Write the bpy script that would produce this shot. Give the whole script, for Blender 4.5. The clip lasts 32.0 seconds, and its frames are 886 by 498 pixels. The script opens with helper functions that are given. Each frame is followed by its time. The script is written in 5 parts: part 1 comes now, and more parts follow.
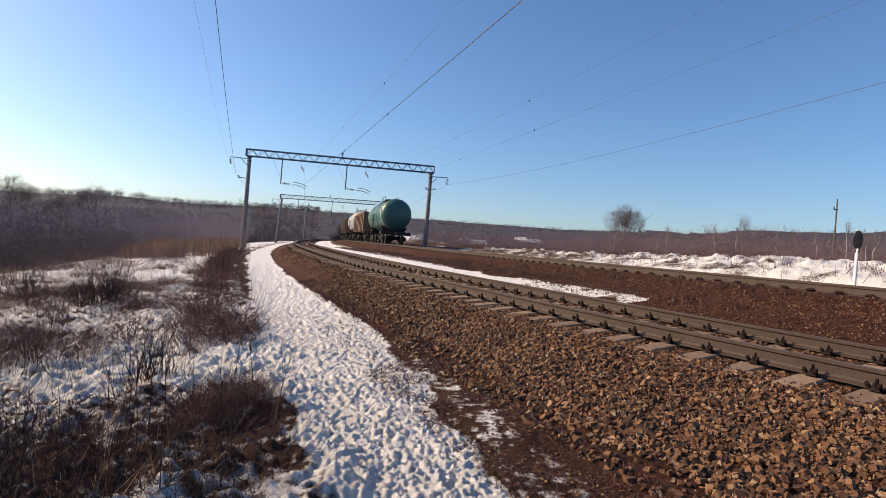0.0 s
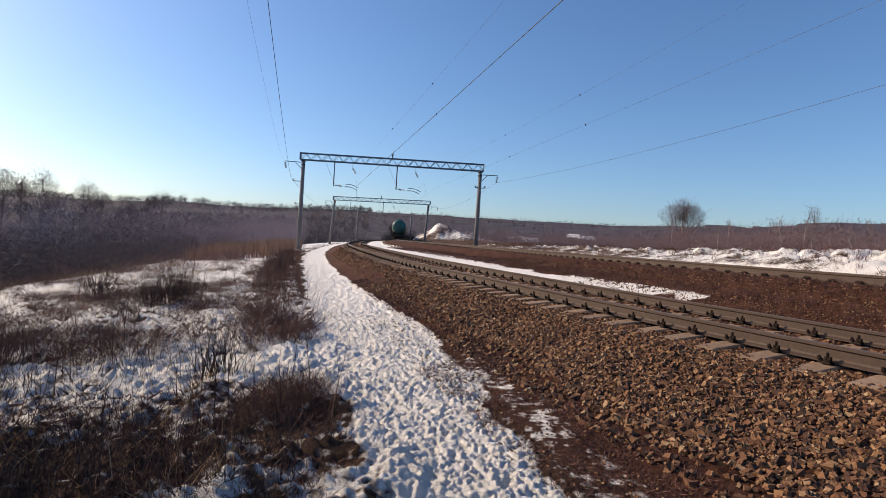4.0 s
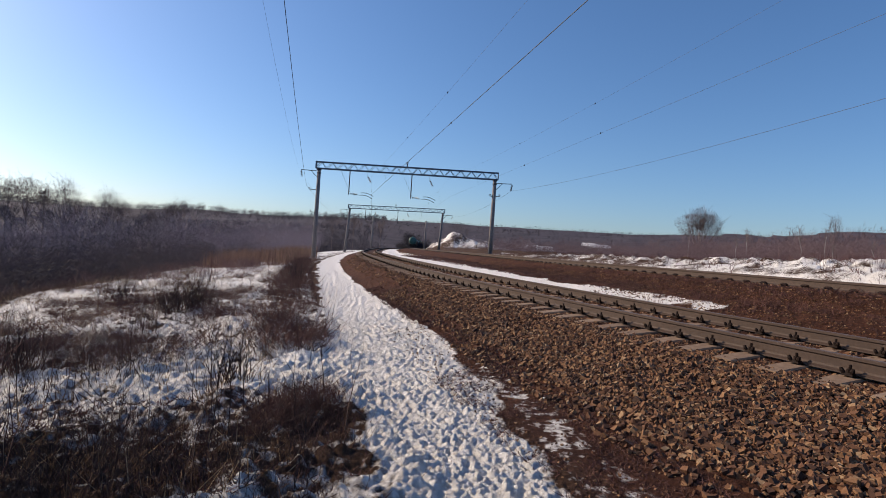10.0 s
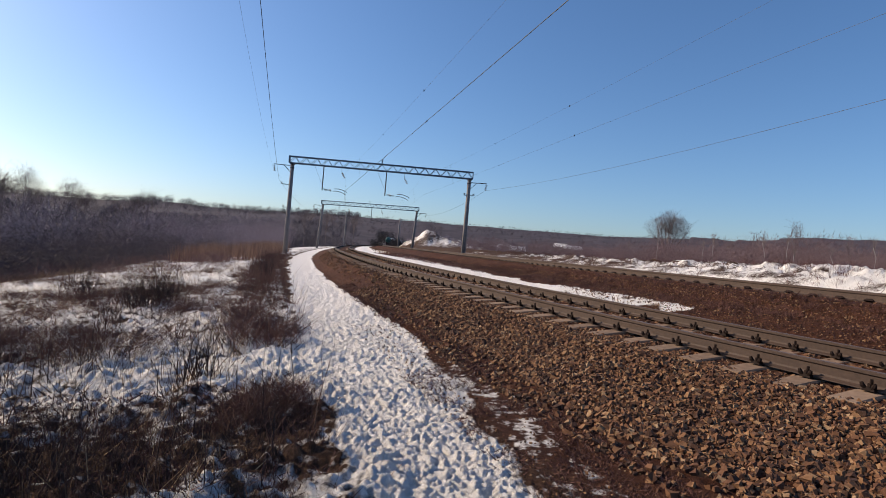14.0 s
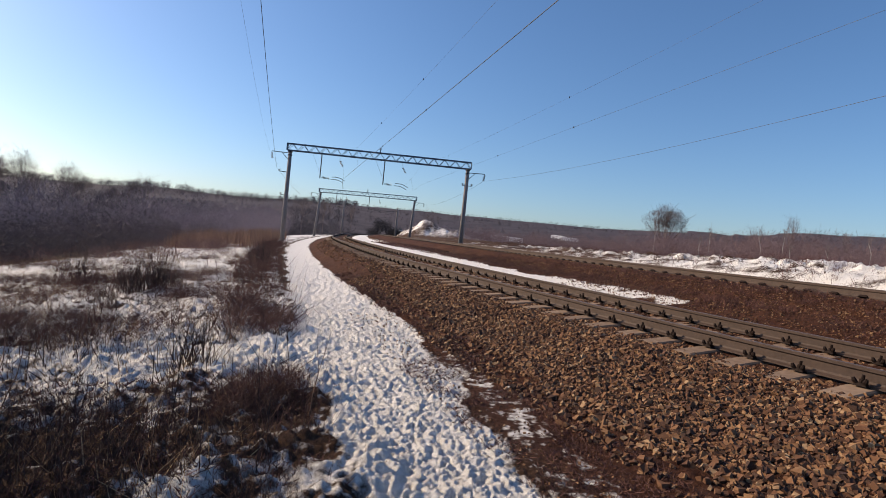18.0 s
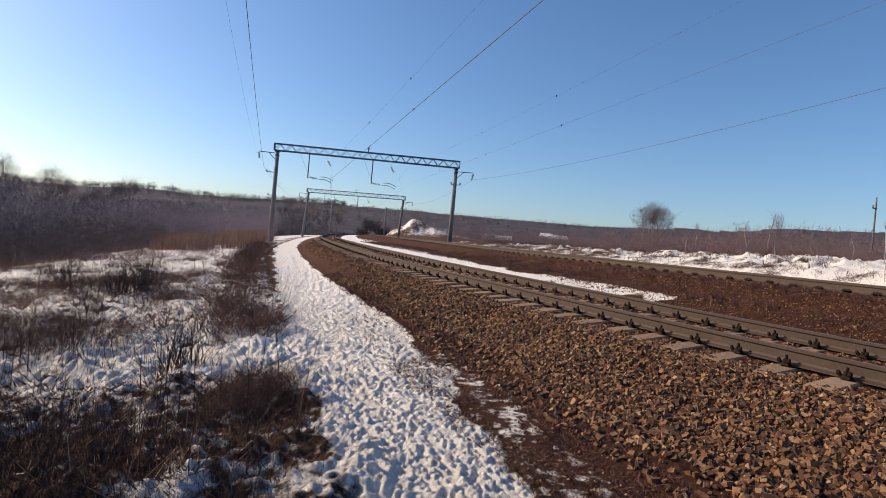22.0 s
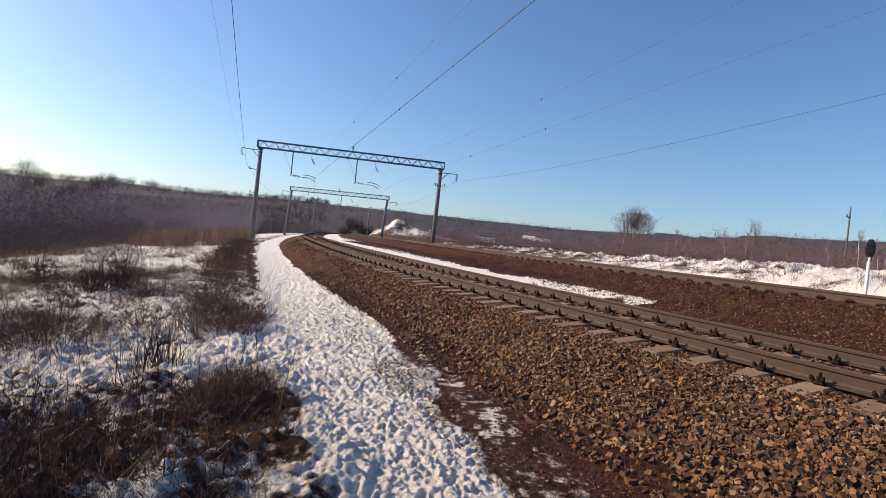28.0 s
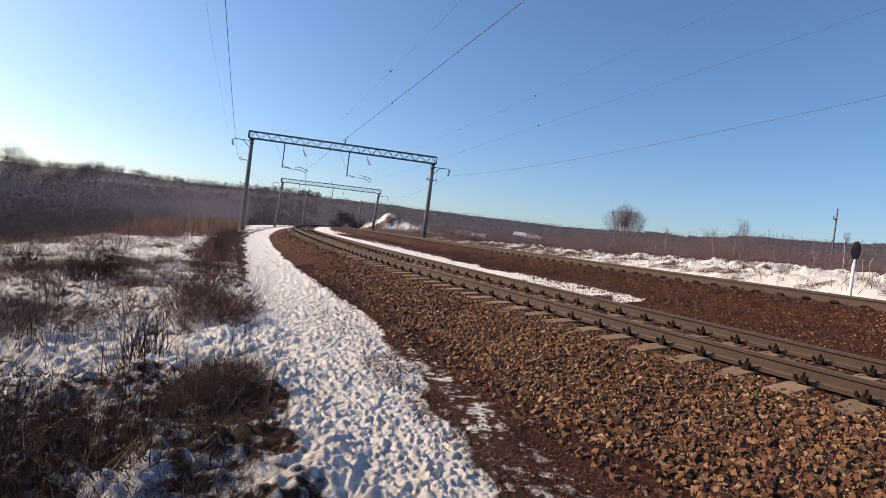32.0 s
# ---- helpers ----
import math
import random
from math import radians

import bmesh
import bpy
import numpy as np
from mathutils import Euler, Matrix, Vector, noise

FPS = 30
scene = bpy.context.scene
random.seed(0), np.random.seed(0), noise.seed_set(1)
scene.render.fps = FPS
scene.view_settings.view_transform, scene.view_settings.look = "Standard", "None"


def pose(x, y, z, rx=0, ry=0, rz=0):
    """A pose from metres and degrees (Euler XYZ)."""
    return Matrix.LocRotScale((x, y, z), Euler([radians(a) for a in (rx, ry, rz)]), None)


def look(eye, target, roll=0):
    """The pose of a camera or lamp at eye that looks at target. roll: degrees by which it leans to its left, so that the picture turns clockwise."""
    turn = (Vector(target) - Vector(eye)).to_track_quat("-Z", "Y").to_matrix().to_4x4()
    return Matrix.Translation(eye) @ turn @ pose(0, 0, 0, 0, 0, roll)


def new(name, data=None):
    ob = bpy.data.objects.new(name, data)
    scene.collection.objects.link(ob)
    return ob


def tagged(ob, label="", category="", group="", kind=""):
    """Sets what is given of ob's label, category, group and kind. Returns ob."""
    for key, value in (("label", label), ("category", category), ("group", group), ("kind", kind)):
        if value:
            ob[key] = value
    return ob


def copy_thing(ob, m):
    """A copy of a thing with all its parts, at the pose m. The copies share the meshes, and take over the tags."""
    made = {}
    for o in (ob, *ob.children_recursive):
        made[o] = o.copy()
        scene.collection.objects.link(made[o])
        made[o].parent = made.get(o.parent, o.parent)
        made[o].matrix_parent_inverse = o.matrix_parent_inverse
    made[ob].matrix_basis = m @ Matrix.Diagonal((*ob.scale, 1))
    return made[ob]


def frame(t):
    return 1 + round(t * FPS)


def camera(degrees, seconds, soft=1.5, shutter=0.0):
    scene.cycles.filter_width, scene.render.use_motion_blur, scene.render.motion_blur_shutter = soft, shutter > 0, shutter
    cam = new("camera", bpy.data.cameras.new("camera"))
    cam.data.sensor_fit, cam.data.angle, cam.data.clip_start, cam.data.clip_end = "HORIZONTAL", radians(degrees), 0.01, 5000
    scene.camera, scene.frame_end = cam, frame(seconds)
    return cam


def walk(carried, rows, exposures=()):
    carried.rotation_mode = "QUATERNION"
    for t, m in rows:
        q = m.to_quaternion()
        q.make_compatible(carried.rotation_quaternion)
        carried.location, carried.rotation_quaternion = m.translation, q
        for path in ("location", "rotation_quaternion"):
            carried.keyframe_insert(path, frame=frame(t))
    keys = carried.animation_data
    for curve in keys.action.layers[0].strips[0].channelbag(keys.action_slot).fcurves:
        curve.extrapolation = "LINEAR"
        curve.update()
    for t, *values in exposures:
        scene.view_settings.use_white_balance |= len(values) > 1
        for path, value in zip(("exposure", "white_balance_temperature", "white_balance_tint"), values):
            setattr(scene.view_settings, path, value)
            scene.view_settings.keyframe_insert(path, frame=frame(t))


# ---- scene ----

# ------------------------------------------------------------------ camera
EYE = (0.0, 0.0, 1.55)
cam = camera(77.9, 32.0, soft=0.9)
TURNS = [  # seconds, tilt, roll, turn in degrees
    (0, 90.146, -4.5, -0.011),
    (0.5, 90.102, -4.188, 0.567),
    (1, 90.533, -3.78, 1.582),
    (1.5, 90.391, -3.809, 1.82),
    (2, 89.939, -3.294, 2.331),
    (2.5, 89.273, -3.472, 3.585),
    (3, 89.517, -3.976, 4.666),
    (3.5, 89.7, -3.694, 4.942),
    (4, 89.636, -3.651, 5.293),
    (4.5, 89.981, -3.388, 5.878),
    (6.5, 90.25, -2.855, 6.495),
    (7, 90.084, -3.086, 6.562),
    (7.5, 90.027, -3.784, 6.85),
    (8, 90.295, -3.57, 6.561),
    (8.5, 90.624, -3.779, 6.841),
    (9, 90.498, -3.847, 6.718),
    (9.5, 90.378, -3.907, 6.666),
    (10, 90.41, -3.851, 6.789),
    (10.5, 90.338, -4.009, 6.97),
    (11, 90.699, -4.416, 6.916),
    (11.5, 91.325, -4.401, 5.451),
    (12, 91.095, -4.557, 3.917),
    (12.5, 90.619, -4.956, 4.343),
    (13, 90.229, -5.416, 4.323),
    (13.5, 90.338, -4.927, 4.217),
    (14, 90.441, -4.899, 3.998),
    (14.5, 90.219, -5.131, 3.961),
    (15, 89.62, -5.505, 3.654),
    (15.5, 89.231, -5.69, 3.773),
    (17.5, 89.217, -6.112, 3.767),
    (18, 89.424, -5.76, 3.704),
    (18.5, 89.548, -5.988, 3.586),
    (19, 89.29, -6.14, 3.122),
    (19.5, 89.412, -6.033, 3.377),
    (20, 89.269, -5.951, 3.176),
    (20.5, 89.443, -5.969, 3.884),
    (21, 89.819, -5.766, 3.75),
    (21.5, 90.054, -5.403, 2.999),
    (22, 89.434, -5.173, 2.563),
    (22.5, 89.076, -5.375, 2.278),
    (23, 89.055, -5.255, 2.248),
    (23.5, 89.143, -5.519, 1.86),
    (24, 89.102, -5.802, 1.87),
    (24.5, 88.731, -7.118, 1.462),
    (25, 89.216, -6.972, 1.831),
    (25.5, 89.518, -6.253, 1.33),
    (27.5, 89.495, -5.892, 0.596),
    (28, 89.701, -6.16, 0.803),
    (28.5, 89.106, -6.977, 0.485),
    (29, 89.088, -7.778, -0.569),
    (29.5, 88.933, -8.462, -0.912),
    (30, 88.817, -8.47, -1.215),
    (30.5, 88.804, -8.139, -0.64),
    (31, 88.678, -8.361, -0.362),
    (31.5, 89.143, -7.327, -0.082),
    (32, 89.267, -7.167, -0.154),
]
LIGHT = [(0, 0.31, 7150, 15), (2, 0.31, 7150, 15), (4, 0.21, 6980, 14), (9, 0.02, 6680, 14), (15, 0.12, 6900, 14), (23, 0.22, 7100, 14), (28, 0.31, 7150, 15), (32, 0.31, 7150, 15)]
walk(cam, [(t, pose(*EYE, a, b, c)) for t, a, b, c in TURNS], LIGHT)

# ------------------------------------------------------------------ sky and sun
SUN_TURN, SUN_HEIGHT = -76.0, 28.0   # degrees from the view's first heading, and above the horizon
world = bpy.data.worlds.new("sky")
scene.world = world
world.use_nodes = True
nt = world.node_tree
sky = nt.nodes.new("ShaderNodeTexSky")
sky.sky_type, sky.sun_disc = "NISHITA", False
sky.sun_elevation, sky.sun_rotation = radians(SUN_HEIGHT), radians(SUN_TURN)
sky.altitude, sky.air_density, sky.dust_density, sky.ozone_density = 100, 1.0, 1.1, 6.0
clear = nt.nodes.new("ShaderNodeHueSaturation")   # a clear cold day: deeper blue away from the sun
clear.inputs["Saturation"].default_value = 1.08
nt.links.new(sky.outputs[0], clear.inputs["Color"])
nt.links.new(clear.outputs[0], nt.nodes["Background"].inputs[0])
nt.nodes["Background"].inputs[1].default_value = 0.14
sun = new("sun", bpy.data.lights.new("sun", "SUN"))
sun.data.energy, sun.data.angle, sun.data.color = 5.0, radians(0.5), (1.0, 0.81, 0.57)
_a, _e = radians(SUN_TURN), radians(SUN_HEIGHT)
sun.matrix_world = look((math.sin(_a) * math.cos(_e) * 50, math.cos(_a) * math.cos(_e) * 50, math.sin(_e) * 50), (0, 0, 0))

# ------------------------------------------------------------------ plan of the line
# A base line runs past the eye; L is the way along it, lat the distance to its right.
HEADING, GRADE = radians(25.6), 0.0059
_L = np.arange(-80, 900, 0.5)
_k = np.where(_L < 50, 0.0036, np.where(_L < 170, 0.0010, np.where(_L < 330, 0.0, 0.004)))
_k[_L < -30] = 0.0
_k[_L > 700] = 0.0
_th = HEADING - np.cumsum(_k) * 0.5
_th += HEADING - _th[160]
_P = np.stack([np.cumsum(-np.sin(_th) * 0.5), np.cumsum(np.cos(_th) * 0.5)], 1)
_P -= _P[160]


NEAR_L = [-10, 0, 2, 4, 7, 10, 13, 16, 20, 25, 32, 40]
NEAR_LAT = [8.2, 7.03, 6.78, 6.55, 6.25, 6.02, 5.83, 5.70, 5.57, 5.47, 5.41, 5.40]
FAR_L = [0, 10, 30, 52, 60, 80, 100, 120, 140, 160, 180, 200, 240, 270, 300, 330]
FAR_LAT = [11.85, 11.9, 12.75, 13.8, 13.85, 13.4, 13.05, 13.1, 13.3, 13.2, 12.75, 12.2, 11.2, 10.5, 11.0, 13.0]


def heading(L):
    return float(np.interp(L, _L, _th))


def far_lat(L):
    """Where the middle of the higher track lies beside L."""
    return np.interp(L, FAR_L, FAR_LAT)


def near_lat(L):
    """Where the middle of the lower track lies beside L."""
    return np.interp(L, NEAR_L, NEAR_LAT)


def near_dz(L):
    """How far the lower track's bed lies over or under the even climb."""
    return np.interp(L, [0, 4, 10, 16, 22, 30, 38, 48, 60, 80, 110, 170], [-0.19, -0.16, -0.115, -0.08, -0.045, -0.01, 0, 0, -0.10, -0.19, -0.19, 0])


def cant(L):
    """Cross fall of the lower track, rising to its right."""
    return np.interp(L, [10, 35], [0.030, 0.0])


def to_bed(L, lat):
    """lat seen from the lower track's own middle, as if it lay at 5.40; the path and the higher track stay."""
    s = near_lat(L) - 5.40
    out = np.where(lat < 2.9, lat, np.where(lat < 4.0 + s, 2.9 + (lat - 2.9) * 1.1 / (1.1 + s), np.where(lat < 7.0 + s, lat - s, np.where(lat < 9.9, 7.0 + (lat - 7.0 - s) * 2.9 / (2.9 - s), lat))))
    return out


def from_bed(L, lat):
    s = near_lat(L) - 5.40
    return np.where(lat < 2.9, lat, np.where(lat < 4.0, 2.9 + (lat - 2.9) * (1.1 + s) / 1.1, np.where(lat < 7.0, lat + s, np.where(lat < 9.9, 7.0 + s + (lat - 7.0) * (2.9 - s) / 2.9, lat))))


def rise(L):
    """How far the line has climbed at L."""
    return np.clip(np.asarray(L, float), -60, 330) * GRADE


def at(L, lat, z=0.0):
    """World point at L, lat, with z over the climbing base line."""
    h = heading(L)
    return Vector((float(np.interp(L, _L, _P[:, 0])) + lat * math.cos(h),
                   float(np.interp(L, _L, _P[:, 1])) + lat * math.sin(h), z + float(rise(L))))


def at_pose(L, lat, z=0.0, turn=0.0):
    """Pose at L, lat: local y runs along the line, x to its right."""
    return Matrix.Translation(at(L, lat, z)) @ Matrix.Rotation(heading(L) + turn, 4, "Z")


def bearing(az, r, z=0.0):
    """World point at az degrees to the right of the first heading, r metres off."""
    a = radians(az)
    return Vector((math.sin(a) * r, math.cos(a) * r, z))


def to_line(x, y):
    """L and lat of world points."""
    x, y = np.ravel(x), np.ravel(y)
    L, lat = np.empty(len(x)), np.empty(len(x))
    far = _P[::8]
    for i in range(0, len(x), 4000):
        q = np.stack([x[i:i + 4000], y[i:i + 4000]], 1)
        near = np.argmin(((q[:, None, :] - far[None]) ** 2).sum(2), 1) * 8
        for _ in range(3):
            d = q - _P[near]
            step = np.round((-d[:, 0] * np.sin(_th[near]) + d[:, 1] * np.cos(_th[near])) / 0.5).astype(int)
            near = np.clip(near + np.clip(step, -8, 8), 0, len(_L) - 1)
        d = q - _P[near]
        along = -d[:, 0] * np.sin(_th[near]) + d[:, 1] * np.cos(_th[near])
        L[i:i + 4000] = _L[near] + along
        lat[i:i + 4000] = d[:, 0] * np.cos(_th[near]) + d[:, 1] * np.sin(_th[near])
    return L, lat


# ------------------------------------------------------------------ noise and meshes
def _hash(ix, iy, seed):
    n = (ix.astype(np.int64) * 374761393 + iy.astype(np.int64) * 668265263 + seed * 974634777) & 0xFFFFFFFF
    n = ((n ^ (n >> 13)) * 1274126177) & 0xFFFFFFFF
    return ((n ^ (n >> 16)) & 0xFFFF) / 65535.0


def vnoise(x, y, size, seed=0):
    """Smooth noise from 0 to 1 with lumps of that size."""
    x, y = np.asarray(x, float) / size, np.asarray(y, float) / size
    ix, iy = np.floor(x), np.floor(y)
    u, v = x - ix, y - iy
    u, v = u * u * (3 - 2 * u), v * v * (3 - 2 * v)
    a, b = _hash(ix, iy, seed), _hash(ix + 1, iy, seed)
    c, d = _hash(ix, iy + 1, seed), _hash(ix + 1, iy + 1, seed)
    return (a * (1 - u) + b * u) * (1 - v) + (c * (1 - u) + d * u) * v


def fbm(x, y, size, seed=0, octaves=3):
    total, amp, s = 0.0, 1.0, 0.0
    for o in range(octaves):
        total = total + amp * vnoise(x, y, size / 2 ** o, seed + 17 * o)
        s += amp
        amp *= 0.5
    return total / s


def step(a, b, x):
    t = np.clip((np.asarray(x, float) - a) / (b - a), 0, 1)
    return t * t * (3 - 2 * t)


class Build:
    """Gathers vertices and faces of one mesh."""

    def __init__(self):
        self.v, self.f = [], []

    def box(self, m, sx, sy, sz, taper=1.0):
        """A box round m's origin; its top is narrowed by taper."""
        n = len(self.v)
        for z in (-0.5, 0.5):
            k = taper if z > 0 else 1.0
            for x, y in ((-0.5, -0.5), (0.5, -0.5), (0.5, 0.5), (-0.5, 0.5)):
                self.v.append(tuple(m @ Vector((x * sx * k, y * sy * k, z * sz))))
        for q in ((3, 2, 1, 0), (4, 5, 6, 7), (0, 1, 5, 4), (1, 2, 6, 5), (2, 3, 7, 6), (3, 0, 4, 7)):
            self.f.append(tuple(n + i for i in q))
        return self

    def tube(self, pts, radii, sides=8, caps=True):
        """A tube through pts."""
        pts = [Vector(p) for p in pts]
        if not hasattr(radii, "__len__"):
            radii = [radii] * len(pts)
        n = len(self.v)
        for i, p in enumerate(pts):
            d = (pts[min(i + 1, len(pts) - 1)] - pts[max(i - 1, 0)]).normalized()
            side = d.cross(Vector((0, 0, 1)))
            side = side.normalized() if side.length > 1e-3 else Vector((1, 0, 0))
            up = side.cross(d)
            for k in range(sides):
                a = 2 * math.pi * k / sides
                self.v.append(tuple(p + radii[i] * (math.cos(a) * side + math.sin(a) * up)))
        for i in range(len(pts) - 1):
            for k in range(sides):
                a, b = n + i * sides + k, n + i * sides + (k + 1) % sides
                self.f.append((b, a, a + sides, b + sides))
        if caps:
            self.f.append(tuple(n + k for k in range(sides)))
            self.f.append(tuple(n + (len(pts) - 1) * sides + k for k in reversed(range(sides))))
        return self

    def bar(self, a, b, w, h=None):
        """A square bar from a to b."""
        a, b = Vector(a), Vector(b)
        d = b - a
        m = Matrix.Translation((a + b) / 2) @ d.to_track_quat("Z", "Y").to_matrix().to_4x4()
        return self.box(m, w, h or w, d.length)

    def sweep(self, outlines, closed=True):
        """Joins outlines (lists of points of equal length) to a skin."""
        n, k = len(self.v), len(outlines[0])
        for o in outlines:
            self.v.extend(tuple(p) for p in o)
        for i in range(len(outlines) - 1):
            for j in range(k if closed else k - 1):
                a, b = n + i * k + j, n + i * k + (j + 1) % k
                self.f.append((a, b, b + k, a + k))
        if closed:
            self.f.append(tuple(n + j for j in reversed(range(k))))
            self.f.append(tuple(n + (len(outlines) - 1) * k + j for j in range(k)))
        return self

    def mesh(self, name, material, smooth=False):
        me = bpy.data.meshes.new(name)
        me.from_pydata(self.v, [], self.f)
        if material:
            me.materials.append(material)
        if smooth:
            me.polygons.foreach_set("use_smooth", [True] * len(me.polygons))
        me.update()
        return me


def part(name, build, material, parent=None, label="", smooth=False, m=None):
    """Links a build (or a finished mesh) as one object under its thing or part."""
    me = build.mesh(name, material, smooth) if isinstance(build, Build) else build
    ob = new(name, me)
    if parent:
        ob.parent = parent
    if m is not None:
        ob.matrix_basis = m
    if label:
        ob["label"] = label
    return ob


def thing(name, m, label, category, group=""):
    ob = new(name)
    ob.empty_display_size = 0.2
    ob.matrix_basis = m
    return tagged(ob, label, category, group)

# ------------------------------------------------------------------ materials
def material(name, rough=0.8, metal=0.0):
    mat = bpy.data.materials.new(name)
    mat.use_nodes = True
    bsdf = mat.node_tree.nodes["Principled BSDF"]
    bsdf.inputs["Roughness"].default_value = rough
    bsdf.inputs["Metallic"].default_value = metal
    return mat, mat.node_tree, bsdf


def noise_node(tree, scale, detail=4.0, coord="Object", rough=0.6):
    tc = tree.nodes.new("ShaderNodeTexCoord")
    nz = tree.nodes.new("ShaderNodeTexNoise")
    nz.inputs["Scale"].default_value, nz.inputs["Detail"].default_value = scale, detail
    nz.inputs["Roughness"].default_value = rough
    tree.links.new(tc.outputs[coord], nz.inputs["Vector"])
    return nz.outputs["Fac"]


def ramp(tree, fac, stops):
    r = tree.nodes.new("ShaderNodeValToRGB")
    e = r.color_ramp.elements
    while len(e) < len(stops):
        e.new(0.5)
    for el, (p, c) in zip(e, stops):
        el.position, el.color = p, (*c, 1) if len(c) == 3 else c
    tree.links.new(fac, r.inputs[0])
    return r.outputs[0]


def mix(tree, fac, a, b, kind="MIX"):
    n = tree.nodes.new("ShaderNodeMix")
    n.data_type, n.blend_type = "RGBA", kind
    for sock, val in ((n.inputs[0], fac), (n.inputs[6], a), (n.inputs[7], b)):
        if isinstance(val, (int, float)):
            sock.default_value = val
        elif isinstance(val, tuple):
            sock.default_value = (*val, 1)
        else:
            tree.links.new(val, sock)
    return n.outputs[2]


def calc(tree, op, a, b=0.0, clamp=False):
    n = tree.nodes.new("ShaderNodeMath")
    n.operation, n.use_clamp = op, clamp
    for sock, val in ((n.inputs[0], a), (n.inputs[1], b)):
        if isinstance(val, (int, float)):
            sock.default_value = val
        else:
            tree.links.new(val, sock)
    return n.outputs[0]


def bump(tree, bsdf, fac, strength, distance):
    b = tree.nodes.new("ShaderNodeBump")
    b.inputs["Strength"].default_value, b.inputs["Distance"].default_value = strength, distance
    tree.links.new(fac, b.inputs["Height"])
    tree.links.new(b.outputs[0], bsdf.inputs["Normal"])


def mottled(name, dark, light, scale, rough=0.8, metal=0.0, bumps=0.2, big=0.6, by_object=0.0, by_island=False, depth=0.01):
    """A surface of two tones at two scales, with relief; by_object tints alike pieces apart."""
    mat, tree, bsdf = material(name, rough, metal)
    fine, coarse = noise_node(tree, scale, 6), noise_node(tree, scale * 0.12, 2)
    f = calc(tree, "ADD", calc(tree, "MULTIPLY", fine, 1 - big * 0.5), calc(tree, "MULTIPLY", coarse, big * 0.5))
    if by_object or by_island:
        if by_island:
            rnd = tree.nodes.new("ShaderNodeNewGeometry").outputs["Random Per Island"]
        else:
            rnd = tree.nodes.new("ShaderNodeObjectInfo").outputs["Random"]
        f = calc(tree, "ADD", f, calc(tree, "MULTIPLY", calc(tree, "SUBTRACT", rnd, 0.5), by_object or 0.6))
    col = ramp(tree, f, [(0.3, dark), (0.7, light)])
    tree.links.new(col, bsdf.inputs["Base Color"])
    if bumps:
        bump(tree, bsdf, fine, bumps, depth)
    return mat


def ground_material():
    """Dry grass and soil, ballast dirt and snow, laid out by the sheet's own covers."""
    mat, tree, bsdf = material("ground", 0.9)
    bsdf.inputs["Specular IOR Level"].default_value = 0.15

    def cover(name):
        a = tree.nodes.new("ShaderNodeAttribute")
        a.attribute_name = name
        return a.outputs["Fac"]
    fine = noise_node(tree, 14, 8)
    mid = noise_node(tree, 1.1, 5)
    big = noise_node(tree, 0.05, 4)
    f = calc(tree, "ADD", calc(tree, "MULTIPLY", fine, 0.6), calc(tree, "MULTIPLY", mid, 0.4))
    grass = ramp(tree, f, [(0.3, (0.022, 0.012, 0.009)), (0.5, (0.062, 0.034, 0.022)), (0.72, (0.18, 0.11, 0.065))])
    dirt = ramp(tree, f, [(0.3, (0.016, 0.006, 0.004)), (0.5, (0.056, 0.021, 0.012)), (0.75, (0.14, 0.064, 0.036))])
    # far wooded ground: violet of bare woods plus blue distance haze, both as colour
    hazy_wood = ramp(tree, calc(tree, "ADD", calc(tree, "MULTIPLY", big, 0.7), calc(tree, "MULTIPLY", mid, 0.3)),
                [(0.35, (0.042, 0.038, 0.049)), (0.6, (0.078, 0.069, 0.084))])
    col = mix(tree, cover("stone"), grass, dirt)
    col = mix(tree, cover("hazy_wood"), col, hazy_wood)
    s = calc(tree, "ADD", cover("snow"), calc(tree, "MULTIPLY", calc(tree, "SUBTRACT", f, 0.5), 0.9))
    s = calc(tree, "MULTIPLY", calc(tree, "SUBTRACT", s, 0.42), 6.0, clamp=True)
    white = ramp(tree, fine, [(0.2, (0.55, 0.53, 0.50)), (0.4, (0.78, 0.765, 0.74)), (0.65, (0.88, 0.87, 0.85))])
    grit = ramp(tree, noise_node(tree, 75, 4, rough=0.7), [(0.50, (1.0, 1.0, 1.0)), (0.66, (0.50, 0.45, 0.41))])
    white = mix(tree, 0.35, white, grit, "MULTIPLY")
    tree.links.new(mix(tree, s, col, white), bsdf.inputs["Base Color"])
    rough = calc(tree, "SUBTRACT", 0.95, calc(tree, "MULTIPLY", s, 0.35))
    tree.links.new(rough, bsdf.inputs["Roughness"])
    bump(tree, bsdf, noise_node(tree, 42, 8, rough=0.8), 1.0, 0.04)
    return mat


GROUND = ground_material()
def stone_material():
    """Crushed stone: each piece its own brown, tan or dark tone, with dusty grain."""
    mat, tree, bsdf = material("ballast_stone", 0.88)
    rnd = tree.nodes.new("ShaderNodeNewGeometry").outputs["Random Per Island"]
    grain = noise_node(tree, 38, 6)
    f = calc(tree, "ADD", calc(tree, "MULTIPLY", rnd, 0.8), calc(tree, "MULTIPLY", grain, 0.25))
    col = ramp(tree, f, [(0.08, (0.020, 0.008, 0.004)), (0.35, (0.070, 0.027, 0.012)), (0.6, (0.136, 0.060, 0.026)), (0.82, (0.21, 0.111, 0.051)), (0.97, (0.32, 0.225, 0.136))])
    tree.links.new(col, bsdf.inputs["Base Color"])
    bump(tree, bsdf, grain, 0.4, 0.01)
    return mat


